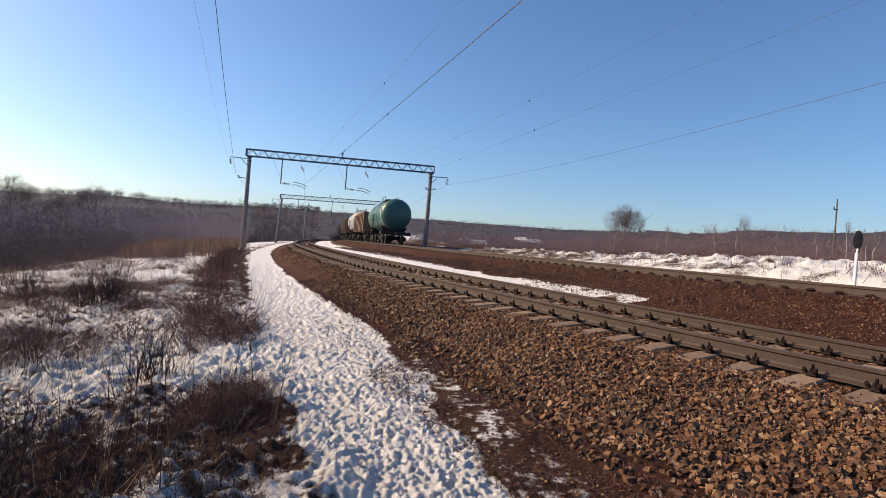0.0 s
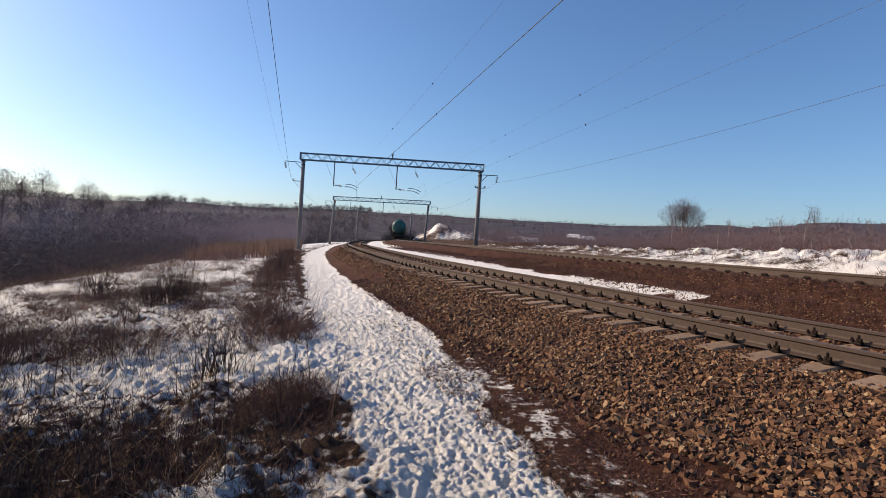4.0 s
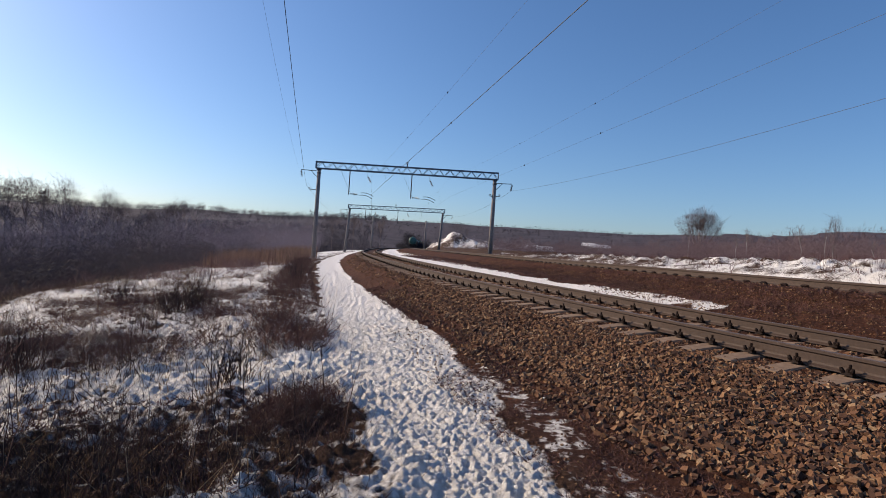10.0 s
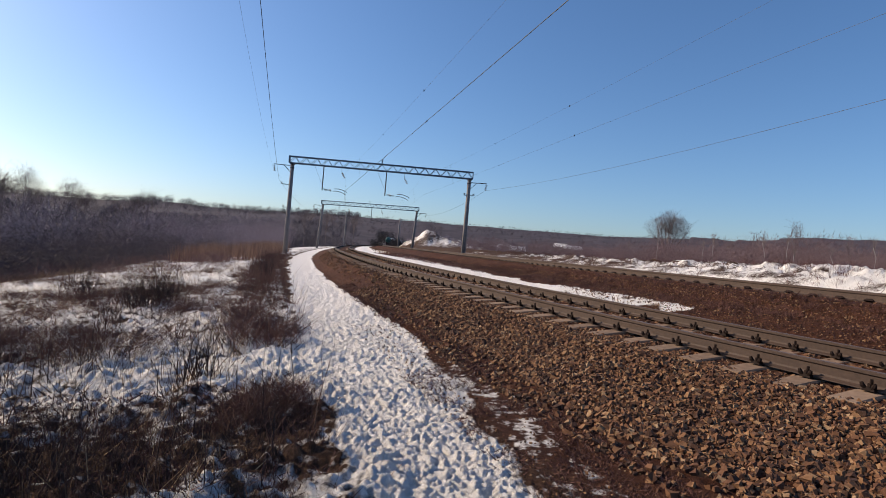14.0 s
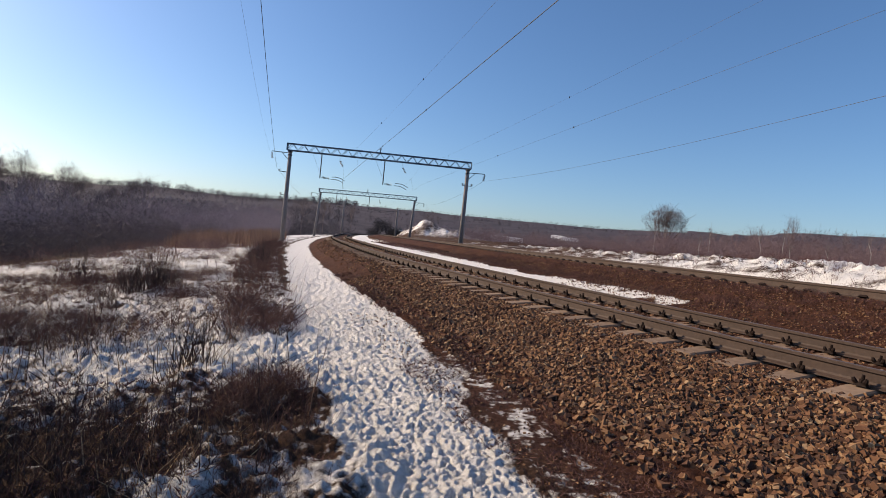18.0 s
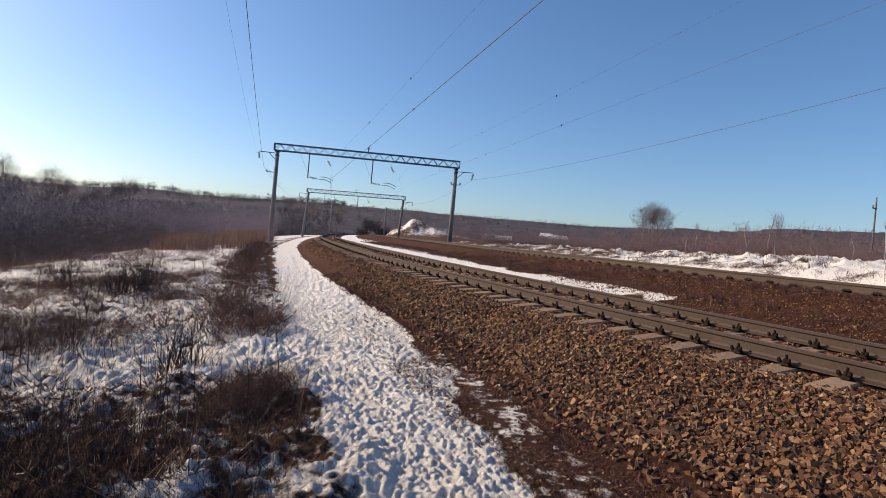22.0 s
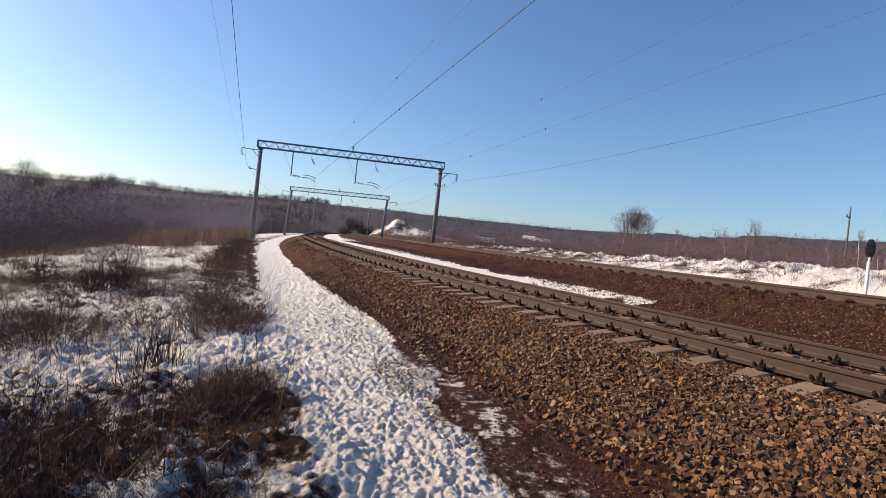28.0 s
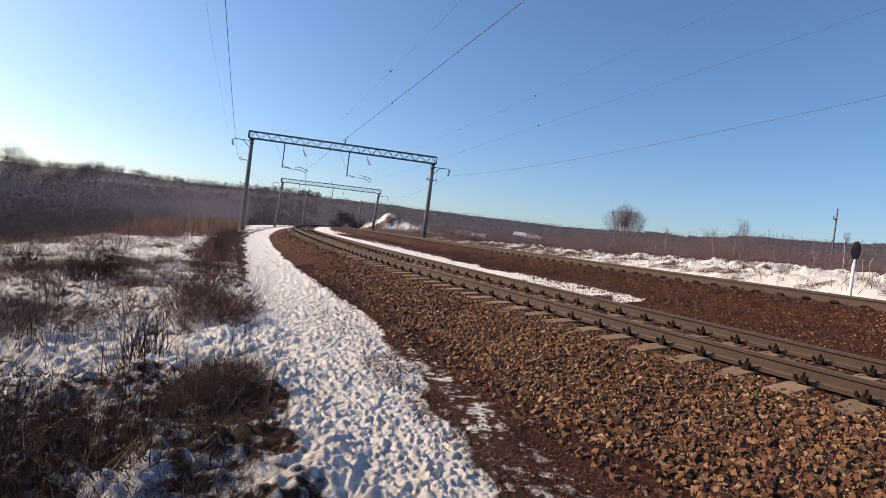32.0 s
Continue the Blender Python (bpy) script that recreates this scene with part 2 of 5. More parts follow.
STONE = stone_material()
CONCRETE = mottled("sleeper_concrete", (0.15, 0.097, 0.064), (0.27, 0.185, 0.125), 12, 0.9, by_object=0.25, depth=0.004)
RAIL = mottled("rail_steel", (0.030, 0.0165, 0.0115), (0.066, 0.039, 0.028), 25, 0.75, 0.0, depth=0.002)
RAIL_TOP = mottled("rail_running_face", (0.085, 0.058, 0.044), (0.15, 0.108, 0.085), 30, 0.55, 0.2, bumps=0.05)
IRON = mottled("fastening_iron", (0.008, 0.005, 0.0045), (0.026, 0.016, 0.013), 30, 0.75, 0.0, depth=0.002)
IRON.node_tree.nodes["Principled BSDF"].inputs["Specular IOR Level"].default_value = 0.1
POST = mottled("post_concrete", (0.13, 0.118, 0.118), (0.25, 0.23, 0.225), 5, 0.9, depth=0.004)
LATTICE = mottled("painted_lattice_steel", (0.03, 0.055, 0.09), (0.08, 0.13, 0.19), 10, 0.6, 0.2, bumps=0.1)
STEEL = mottled("dark_steel", (0.03, 0.034, 0.042), (0.08, 0.085, 0.10), 12, 0.6, 0.5, bumps=0.1)
WIRE = mottled("wire", (0.02, 0.021, 0.024), (0.05, 0.05, 0.055), 8, 0.6, 0.5, bumps=0)
INSULATOR = mottled("insulator_glaze", (0.03, 0.022, 0.02), (0.07, 0.05, 0.045), 10, 0.35, bumps=0)

# ------------------------------------------------------------------ ground
PROFILE = [(-900, -9), (-160, -8), (-80, -7), (-40, -5.4), (-22, -3.6), (-13, -2.0), (-8, -1.0), (-5, -0.55), (-2.5, -0.22),
           (-0.6, -0.06), (0.4, -0.02), (1.2, 0.0), (2.0, 0.03), (2.7, 0.06), (3.0, 0.11), (3.2, 0.21), (3.62, 0.52), (3.82, 0.655), (3.98, 0.70), (4.1, 0.712), (4.3, 0.722), (4.85, 0.738), (5.05, 0.71), (5.8, 0.71), (6.0, 0.742), (6.45, 0.742), (6.7, 0.72), (7.0, 0.70), (7.4, 0.70),
           (8.0, 0.80), (8.7, 0.885), (9.35, 0.94), (9.95, 1.18), (10.15, 1.27), (13.3, 1.265), (14.2, 0.85), (15.2, 0.80), (16.2, 1.05), (17.5, 1.28),
           (20, 1.68), (23, 1.88), (30, 1.95), (60, 1.9), (120, 1.0), (600, 0)]
HILLS = [(-180, 30), (-60, 34), (-46, 36), (-28, 46), (-18, 53), (0, 55), (11, 57), (18, 62), (22, 64), (25, 60), (30, 69), (45, 70), (180, 60)]


def knoll(x, y):
    """The snowy knoll beside the line, and its tail."""
    z = 0.0
    for az, r, h, wide, deep in ((-6.2, 175, 4.0, 4.0, 9), (-4.6, 173, 3.5, 4.6, 8), (-2.6, 168, 1.9, 4.6, 8), (-0.6, 165, 1.0, 5, 8), (-7.9, 180, 1.6, 2.6, 8)):
        a = radians(az)
        across = x * math.cos(a) - y * math.sin(a)
        along = x * math.sin(a) + y * math.cos(a) - r
        z = z + h * np.exp(-(across / wide) ** 2 - (along / deep) ** 2)
    return z


def land(x, y):
    """Height of the ground, and its covers (snow, stone, wood), at world points."""
    x, y = np.ravel(np.asarray(x, float)), np.ravel(np.asarray(y, float))
    r, az = np.hypot(x, y), np.degrees(np.arctan2(x, y))
    L, lat = to_line(x, y)
    lat = np.where((L > 300) & (r > 320), lat * 0 + np.where(lat > 0, 60, -60), lat)
    lat = lat - (far_lat(L) - far_lat(0)) * step(7.6, 9.4, lat)   # the higher track draws away
    lat = to_bed(L, lat)
    pl, pz = np.array(PROFILE).T
    z = np.interp(lat, pl, pz) + rise(L) + near_dz(L) * step(2.9, 3.8, lat) * (1 - step(7.2, 9.4, lat)) + cant(L) * np.clip(lat - 5.4, -1.6, 1.6) * step(3.0, 3.8, lat) * (1 - step(7.0, 8.6, lat))
    rough_bed = step(2.7, 3.1, lat) * (1 - step(13.5, 14.5, lat))
    z = z + (fbm(x, y, 6.0, 3) - 0.5) * 0.5 * step(0.5, 12, np.abs(lat - 7) - 8) + (fbm(x, y, 1.3, 5) - 0.5) * 0.16 * step(0.4, 3, -lat)
    bank = step(16, 21, lat) * (1 - step(60, 90, lat))
    z = z + bank * ((fbm(x, y, 3.0, 8, 4) - 0.5) * 0.35 + (np.abs(fbm(x, y, 0.8, 10, 4) - 0.5) * 2.2 - 0.25) * 0.42 + (fbm(x, y, 0.22, 14, 2) - 0.5) * 0.16)
    z = z + 0.38 * step(16.0, 18.0, lat) * (1 - step(20, 34, lat)) * np.interp(L, [12, 16, 21, 32, 60], [1.0, 0.9, 0.5, 0.3, 0.2])   # ploughed bank
    k = knoll(x, y)
    z = z + k + (fbm(x, y, 3.5, 9, 4) - 0.5) * np.minimum(k, 2.0) * 1.7
    hill = np.interp(az, *np.array(HILLS).T)
    far = step(230, 1000, r)
    z = z + far * (hill + (fbm(x, y, 160, 11) - 0.5) * 14) - 3.0 * step(150, 300, r) * (1 - far)
    # covers
    ragged = (fbm(x, y, 0.7, 21) - 0.5) * 0.8
    left_edge = np.interp(L, [0, 3.4, 5, 5.7, 6.8, 8.6, 12.7, 22, 50], [0.8, 0.85, 0.9, 0.4, 0.4, 1.0, 1.15, 1.5, 1.35])
    right_edge = np.interp(L, [0, 3.1, 3.8, 4.4, 5.2, 6.8, 9.6, 14, 20, 31, 60], [1.8, 1.95, 2.12, 2.2, 2.41, 2.74, 2.98, 3.05, 2.95, 3.0, 2.7])
    path = step(-0.25, 0.25, lat + ragged * 0.7 - left_edge) * (1 - step(-0.3, 0.25, lat + ragged * 0.7 - right_edge))
    snow = 0.95 * path
    fade = step(-0.2, 0.1, lat - right_edge) * (1 - step(0.3, 1.1, lat - right_edge + ragged)) * (1 - step(7, 11, L))
    snow = np.maximum(snow, fade * (-0.05 + 0.62 * fbm(x, y, 0.09, 38, 3) + 0.22 * fbm(x, y, 0.45, 39, 2)))
    strip = step(6.95, 7.15, lat + ragged * 0.2) * (1 - step(8.25, 8.6, lat + ragged * 0.7 + np.interp(L, [9, 16, 30], [-0.35, 0.1, 0.0]))) * step(6.5, 11.5, L + ragged * 8)
    snow = np.maximum(snow, (0.5 + 0.6 * fbm(x, y, 0.35, 37, 3)) * strip)
    left = (1 - 0.2 * step(0.0, 0.4, lat + ragged * 0.5) * step(7, 12, L)) * (1 - step(1.0, 1.5, lat)) * step(-12, -6.5, lat)
    snow = np.maximum(snow, left * (-0.26 + 0.30 * step(4.2, 6.4, r) + 0.10 * step(-0.6, 0.2, lat) * (1 - step(4.0, 5.0, r)) + 0.40 * fbm(x, y, 1.5, 31, 3) + 0.44 * fbm(x, y, 0.26, 32, 4) + 0.34 * fbm(x, y, 0.09, 49, 2)))
    snow = np.maximum(snow, step(14.6, 16, lat) * (1 - step(30, 40, lat)) * (0.05 + 0.45 * fbm(x, y, 3.0, 33, 3) + 0.62 * fbm(x, y, 0.6, 36, 4)) * (1 - 0.28 * step(16, 30, L) - 0.3 * step(45, 95, L)))
    snow = np.maximum(snow, np.clip(k / 1.0, 0, 1) * (0.30 + 0.40 * fbm(x, y, 2.4, 34, 3)))
    snow = np.maximum(snow, step(60, 120, r) * step(6, 12, np.abs(lat - 7)) * (fbm(x, y, 26, 35, 3) - np.where(az < -18, 0.55, np.where(az < -11, 0.12, 0.30))) * (1 - step(380, 520, r)))
    snow = np.where(rough_bed * (1 - strip) > 0.5, np.minimum(snow, 0.1), snow)
    stone = step(1.9, 2.5, lat + ragged * 0.5) * (1 - step(13.8, 15, lat))
    hazy_wood = step(120, 260, r) * step(14, 24, np.abs(lat - 7))
    # trodden lumps of the path, and frozen crust beside it
    near = 1 - step(25, 45, r)
    lumps = 0.25 * (vnoise(x, y, 0.2, 41) - 0.5) + 0.5 * (np.abs(vnoise(x + 0.4 * y, y, 0.12, 42) - 0.5) - 0.25) + 0.85 * (vnoise(x, y + 0.3 * x, 0.048, 43) - 0.5) + 1.1 * (vnoise(x, y, 0.027, 46) - 0.5) + 0.7 * (vnoise(x, y, 0.5, 44) - 0.5)
    z = z + near * (lumps * 0.052 * path + ((fbm(x, y, 0.38, 45, 3) - 0.5) * 0.22 + np.abs(fbm(x, y, 0.12, 48, 2) - 0.5) * 0.16) * left)
    z = z + near * rough_bed * (vnoise(x, y, 0.06, 47) - 0.5) * 0.03
    return z, snow, stone, hazy_wood


def land_z(x, y):
    return float(land([x], [y])[0][0])


def make_ground():
    az = np.concatenate([np.linspace(-180, -50, 75)[:-1], np.linspace(-50, 44, 620), np.linspace(44, 180, 75)[1:]])
    r = [0.01] + [0.1 * k for k in range(1, 27)]
    while r[-1] < 3000:
        r.append(r[-1] * (1.0041 if r[-1] < 11 else 1.012 if r[-1] < 40 else 1.022 if r[-1] < 300 else 1.05))
    r = np.array(r)
    A, Q = np.meshgrid(np.radians(az), r)
    x, y = np.sin(A) * Q, np.cos(A) * Q
    z, snow, stone, hazy_wood = land(x, y)
    n, m = len(r), len(az)
    v = np.stack([x.ravel(), y.ravel(), z], 1)
    i, j = np.meshgrid(np.arange(n - 1), np.arange(m - 1), indexing="ij")
    a = (i * m + j).ravel()
    f = np.stack([a, a + 1, a + m + 1, a + m], 1)
    me = bpy.data.meshes.new("ground")
    me.vertices.add(len(v))
    me.vertices.foreach_set("co", v.ravel())
    me.loops.add(f.size)
    me.loops.foreach_set("vertex_index", f.ravel())
    me.polygons.add(len(f))
    me.polygons.foreach_set("loop_start", np.arange(len(f)) * 4)
    me.polygons.foreach_set("use_smooth", np.ones(len(f), bool))
    for name, vals in (("snow", snow), ("stone", stone), ("hazy_wood", hazy_wood)):
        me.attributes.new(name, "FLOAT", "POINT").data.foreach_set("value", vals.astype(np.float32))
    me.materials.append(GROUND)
    me.update(calc_edges=True)
    me.validate()
    if me.polygons[len(me.polygons) // 2].normal.z < 0:
        me.flip_normals()
    tagged(new("ground", me), "patchy snow over brown dry grass and ballast dirt", "ground", kind="structure")


make_ground()

# ------------------------------------------------------------------ railway tracks
RAIL_PROFILE = [(-0.075, 0.0), (0.075, 0.0), (0.075, 0.012), (0.026, 0.03), (0.017, 0.05), (0.017, 0.130), (0.0365, 0.145), (0.0375, 0.172),
                (0.028, 0.180), (-0.028, 0.180), (-0.0375, 0.172), (-0.0365, 0.145), (-0.017, 0.130), (-0.017, 0.05), (-0.026, 0.03), (-0.075, 0.012)]
T1, T2 = (5.40, 0.757), (11.85, 1.245)   # middle of the track beside the eye, and height of its sleepers' tops
RAIL_OFF, SLEEPER_STEP, SLEEPER_FIRST = 0.797, 0.545, -4.14


def track_pose(place, L, dz=0.0, turn=0.0):
    """Pose of a track's middle at L: x to its right, its cant and bends taken in."""
    lat, z = place
    if lat > 9:
        return at_pose(L, float(far_lat(L)), z + dz, turn)
    slope = float(near_lat(L + 0.5) - near_lat(L - 0.5))
    return at_pose(L, float(near_lat(L)), z + dz + float(near_dz(L)), turn - math.atan(slope)) @ Matrix.Rotation(-float(cant(L)), 4, "Y")


def make_rail(parent, place, off, z, label):
    ls = np.concatenate([np.arange(-14, 60, 0.6), np.arange(60, 170, 2), np.arange(170, 520, 6)])
    b = Build()
    outl = []
    for L in ls:
        m = track_pose(place, L, z)
        outl.append([m @ Vector((off + p, 0, q)) for p, q in RAIL_PROFILE])
    b.sweep(outl)
    ob = part("rail", b, RAIL, parent, label)
    ob.data.materials.append(RAIL_TOP)
    k = len(RAIL_PROFILE)
    for i in range(len(ls) - 1):
        ob.data.polygons[i * k + 8].material_index = 1


def sleeper_build():
    b = Build()
    xs = [(-1.38, -0.03, 0.265), (-0.92, 0.0, 0.265), (-0.55, -0.012, 0.26), (-0.3, -0.055, 0.20), (0.3, -0.055, 0.20), (0.55, -0.012, 0.26), (0.92, 0.0, 0.265), (1.38, -0.03, 0.265)]
    outl = []
    for x, top, w in xs:
        outl.append([Vector((x, -w / 2 - 0.03, -0.2)), Vector((x, w / 2 + 0.03, -0.2)), Vector((x, w / 2, top - 0.015)),
                     Vector((x, w / 2 - 0.02, top)), Vector((x, -w / 2 + 0.02, top)), Vector((x, -w / 2, top - 0.015))])
    return b.sweep(outl)


def fastening_build(b=None, dx=0.0, side=1, low=False):
    """Base plate half, clamp, bolt, washer and nut at one side of a rail."""
    b = b or Build()
    o = Matrix.Translation((dx, 0, 0))
    if low:   # worn down and half buried
        return b.box(o @ Matrix.Translation((0.10 * side, 0, 0.07)) @ Matrix.Rotation(-0.3 * side, 4, "Y"), 0.09, 0.17, 0.045, 0.6)
    b.box(o @ Matrix.Translation((0.098 * side, 0, 0.026)) @ Matrix.Rotation(-0.2 * side, 4, "Y"), 0.09, 0.11, 0.04, 0.75)
    b.tube([o @ Vector((0.112 * side, -0.012, 0.02)), o @ Vector((0.112 * side, -0.016, 0.125))], [0.017, 0.014], 7)
    b.tube([o @ Vector((0.112 * side, -0.012, 0.052)), o @ Vector((0.112 * side, -0.014, 0.08))], 0.029, 6)
    for y in (-0.052, 0.058):
        b.tube([o @ Vector((0.120 * side, y * 0.5, 0.03)), o @ Vector((0.128 * side, y * 0.9, 0.062)), o @ Vector((0.130 * side, y * 1.05, 0.088))], [0.018, 0.023, 0.014], 7)
    return b


def make_track(place, label, detail_to, end, low=False):
    lat, z = place
    track = thing("railway_track", at_pose(0, lat, z), label, "railway track", "tracks of the line")
    inv = track.matrix_basis.inverted()
    for s, side in ((-1, "outer"), (1, "inner")):
        make_rail(None, place, s * RAIL_OFF, 0.008 if lat < 9 else 0.03, "brown weathered steel rail")
        ob = bpy.context.scene.collection.objects[-1]
        ob.parent, ob.matrix_parent_inverse = track, inv
    sl = sleeper_build().mesh("sleeper", CONCRETE)
    fast = {s: fastening_build(None, 0, s, low).mesh("fastening", IRON) for s in (-1, 1)}
    whole = sleeper_build()
    for s in (-1, 1):
        for e in (-1, 1):
            fastening_build(whole, s * RAIL_OFF, e, low)
    whole = whole.mesh("sleeper_with_fastenings", CONCRETE)
    whole.materials.append(IRON)
    n = len(sl.polygons)
    for p in whole.polygons[n:]:
        p.material_index = 1
    rnd = random.Random(4)
    L = SLEEPER_FIRST
    spots = []
    while L < end:
        spots.append(L + rnd.uniform(-0.015, 0.015))
        L += SLEEPER_STEP
    rest = Build()
    wv, wf = [tuple(v.co) for v in whole.vertices], [tuple(p.vertices) for p in whole.polygons]
    mats = []
    for i, L in enumerate(spots):
        m = inv @ track_pose(place, L, -0.004 + rnd.uniform(-0.006, 0.006), rnd.uniform(-0.008, 0.008))
        if i < 240:
            near = L < detail_to
            ob = part("sleeper", sl if near else whole, None, track, m=m)
            if near:
                for s in (-1, 1):
                    for e in (-1, 1):
                        part("fastening", fast[e], None, ob, m=pose(s * RAIL_OFF, 0, 0, 0, 0, rnd.uniform(-3, 3)))
        else:
            n = len(rest.v)
            rest.v.extend(tuple(m @ Vector(v)) for v in wv)
            rest.f.extend(tuple(n + k for k in f) for f in wf)
            mats.extend(p.material_index for p in whole.polygons)
    if rest.v:
        ob = part("far_sleepers", rest, CONCRETE, track)
        ob.data.materials.append(IRON)
        ob.data.polygons.foreach_set("material_index", mats)
        ob["kind"] = "stuff"
    return track


make_track(T1, "single track of weathered brown rails on concrete sleepers in ballast", 42, 200)
make_track(T2, "higher railway track of brown rails on ballast bank", 30, 150, True)

# ------------------------------------------------------------------ gantries, masts and wires
def arm(parent, post_x, z, out, brace=True, hang=True):
    """A side bracket with its hanging insulator; out is its reach, negative to the left."""
    s = 1 if out > 0 else -1
    br = part("bracket", Build().bar((post_x, 0, z), (post_x + out, 0, z + 0.03), 0.06), STEEL, parent)
    if brace:
        part("brace", Build().bar((post_x, 0, z - 0.75), (post_x + out * 0.45, 0, z), 0.05), STEEL, br)
    if hang:
        part("insulator", insulator((post_x + out, 0, z - 0.04), (post_x + out + 0.22 * s * -0.4, 0, z - 0.62)), INSULATOR, br)
    else:
        part("insulator", insulator((post_x + out, 0, z), (post_x + out, 0, z + 0.22), 3), INSULATOR, br)
    return br


def insulator(a, b, discs=6):
    """A string of glazed discs from a to b."""
    a, b = Vector(a), Vector(b)
    bd = Build().tube([a, b], 0.018, 5)
    for i in range(discs):
        p, q = a.lerp(b, (i + 0.35) / discs), a.lerp(b, (i + 0.65) / discs)
        bd.tube([p, q], [0.08, 0.12], 8)
    return bd


def post_build(x, top, low, foot=0.0):
    return Build().tube([(x + foot, 0, low), (x + foot * 0.5, 0, low + (top - low) * 0.5), (x, 0, top)], [0.225, 0.195, 0.165], 12)


def lattice(parent, w, z0, depth=0.62, wide=0.5):
    """A four-chord lattice beam, its bays braced in a zigzag."""
    beam = part("crossbeam", Build().box(Matrix.Translation((-0.30, 0, z0 + depth / 2)), 0.06, wide, depth), LATTICE, parent)
    part("end_plate", Build().box(Matrix.Translation((w + 0.30, 0, z0 + depth / 2)), 0.06, wide, depth), LATTICE, beam)
    for y in (-wide / 2, wide / 2):
        for z in (0, depth):
            part("chord", Build().bar((-0.3, y, z0 + z), (w + 0.3, y, z0 + z), 0.075 if z else 0.085), LATTICE, beam)
    n = 34
    for y in (-wide / 2, wide / 2):
        for i in range(n):
            a, b = -0.3 + (w + 0.6) * i / n, -0.3 + (w + 0.6) * (i + 1) / n
            flip = i % 2 == 0
            part("diagonal", Build().bar((a, y, z0 + (0 if flip else depth)), (b, y, z0 + (depth if flip else 0)), 0.035), LATTICE, beam)
    for i in range(0, n + 1, 4):
        a = -0.3 + (w + 0.6) * i / n
        part("strut", Build().bar((a, -wide / 2, z0 + depth), (a, wide / 2, z0 + depth), 0.04), LATTICE, beam)
    return beam


def hanger(parent, x, z0, length):
    """A drop tube with its level insulator and the two curved steady arms."""
    tube = part("drop_tube", Build().tube([(x, 0, z0), (x, 0, z0 - length)], 0.05, 8), STEEL, parent)
    part("insulator", insulator((x + 0.15, 0, z0 - length + 0.1), (x + 0.85, 0, z0 - length + 0.05), 6), INSULATOR, tube)
    for dz, dx in ((0.20, 0.0), (-0.02, -0.12)):
        pts = [(x + 1.15 + dx + k * 0.24, 0, z0 - length + dz + 0.05 - 0.035 * (k - 1.2) ** 2 * 0.55) for k in range(6)]
        part("steady_arm", Build().tube(pts, 0.030, 6), STEEL, tube)
    part("stay", Build().tube([(x - 0.9, 0, z0), (x + 0.15, 0, z0 - length + 0.12)], 0.008, 4), WIRE, tube)
    part("suspension_insulator", insulator((x + 1.72, 0, z0 - 0.50), (x + 2.02, 0, z0 - 1.0), 4), INSULATOR, tube)
    part("suspension_wire", Build().tube([(x + 1.66, 0, z0), (x + 1.72, 0, z0 - 0.5)], 0.01, 4), WIRE, tube)


def make_gantry(L, w, lat, top, low_l, low_r, label, turn=0.0, feet=(0.0, 0.0)):
    g = thing("overhead_line_gantry", at_pose(L, lat, 0, turn), label, "catenary gantry", "gantries over the tracks")
    z0 = top - 0.66
    for x, low, foot in ((0, low_l, feet[0]), (w, low_r, feet[1])):
        p = part("post", post_build(x, z0, low, foot), POST, g, "grey round concrete post", smooth=True)
        part("cap", Build().box(Matrix.Translation((x, 0, z0 - 0.12)), 0.42, 0.42, 0.05), STEEL, p)
        part("collar", Build().tube([(x, 0, z0 - 0.5), (x, 0, z0 - 0.4)], 0.2, 12), STEEL, p)
    lattice(g, w, z0)
    arm(g, 0, z0 - 0.25, -1.7)
    arm(g, 0, z0 - 2.05, -0.85, hang=False, brace=False)
    arm(g, 0, z0 - 4.2, -0.55, hang=False, brace=False)
    arm(g, w, z0 - 0.35, 1.65)
    arm(g, w, z0 - 1.6, 0.5, hang=False, brace=False)
    arm(g, w, z0 - 1.6, -0.35, hang=False, brace=False)
    hanger(g, 2.95, z0, 2.3)
    hanger(g, 8.85, z0, 2.3)
    m = part("beam_post", Build().bar((w * 0.5, 0, z0 + 0.6), (w * 0.5, 0, z0 + 0.95), 0.08), STEEL, g)
    part("insulator", insulator((w * 0.5, 0, z0 + 0.9), (w * 0.5, 0, z0 + 1.15), 3), INSULATOR, m)
    return g


G1, G2 = 52.7, 97.0
make_gantry(53.52, 16.69, 0.0, 9.12, -0.5, 0.6, "portal gantry of blue-grey lattice beam on concrete posts", radians(-9.5))
make_gantry(98.73, 16.80, 0.87, 8.42, -0.9, 0.5, "farther portal gantry spanning both tracks on leaning concrete posts", radians(-16.9), (-0.55, -0.38))


def make_mast(L, lat, low, top, out, label):
    """A single concrete mast with a cantilever over the track."""
    g = thing("catenary_mast", at_pose(L, lat), label, "catenary mast", "single masts")
    part("post", post_build(0, top, low), POST, g, smooth=True)
    s = 1 if out > 0 else -1
    c = part("cantilever", Build().bar((0, 0, top - 0.9), (out, 0, top - 1.3), 0.07), STEEL, g)
    part("tie_rod", Build().bar((0, 0, top - 0.1), (out * 0.8, 0, top - 1.2), 0.035), STEEL, c)
    part("insulator", insulator((out, 0, top - 1.3), (out, 0, top - 1.9), 4), INSULATOR, c)
    arm(g, 0, top - 0.2, -s * 1.3)


make_mast(143, 2.7, -0.4, 9.0, 2.6, "grey concrete catenary mast with cantilever beside the snow path")
make_mast(143, 16.4, 0.6, 8.7, -2.8, "grey concrete catenary mast with cantilever beyond the tracks")


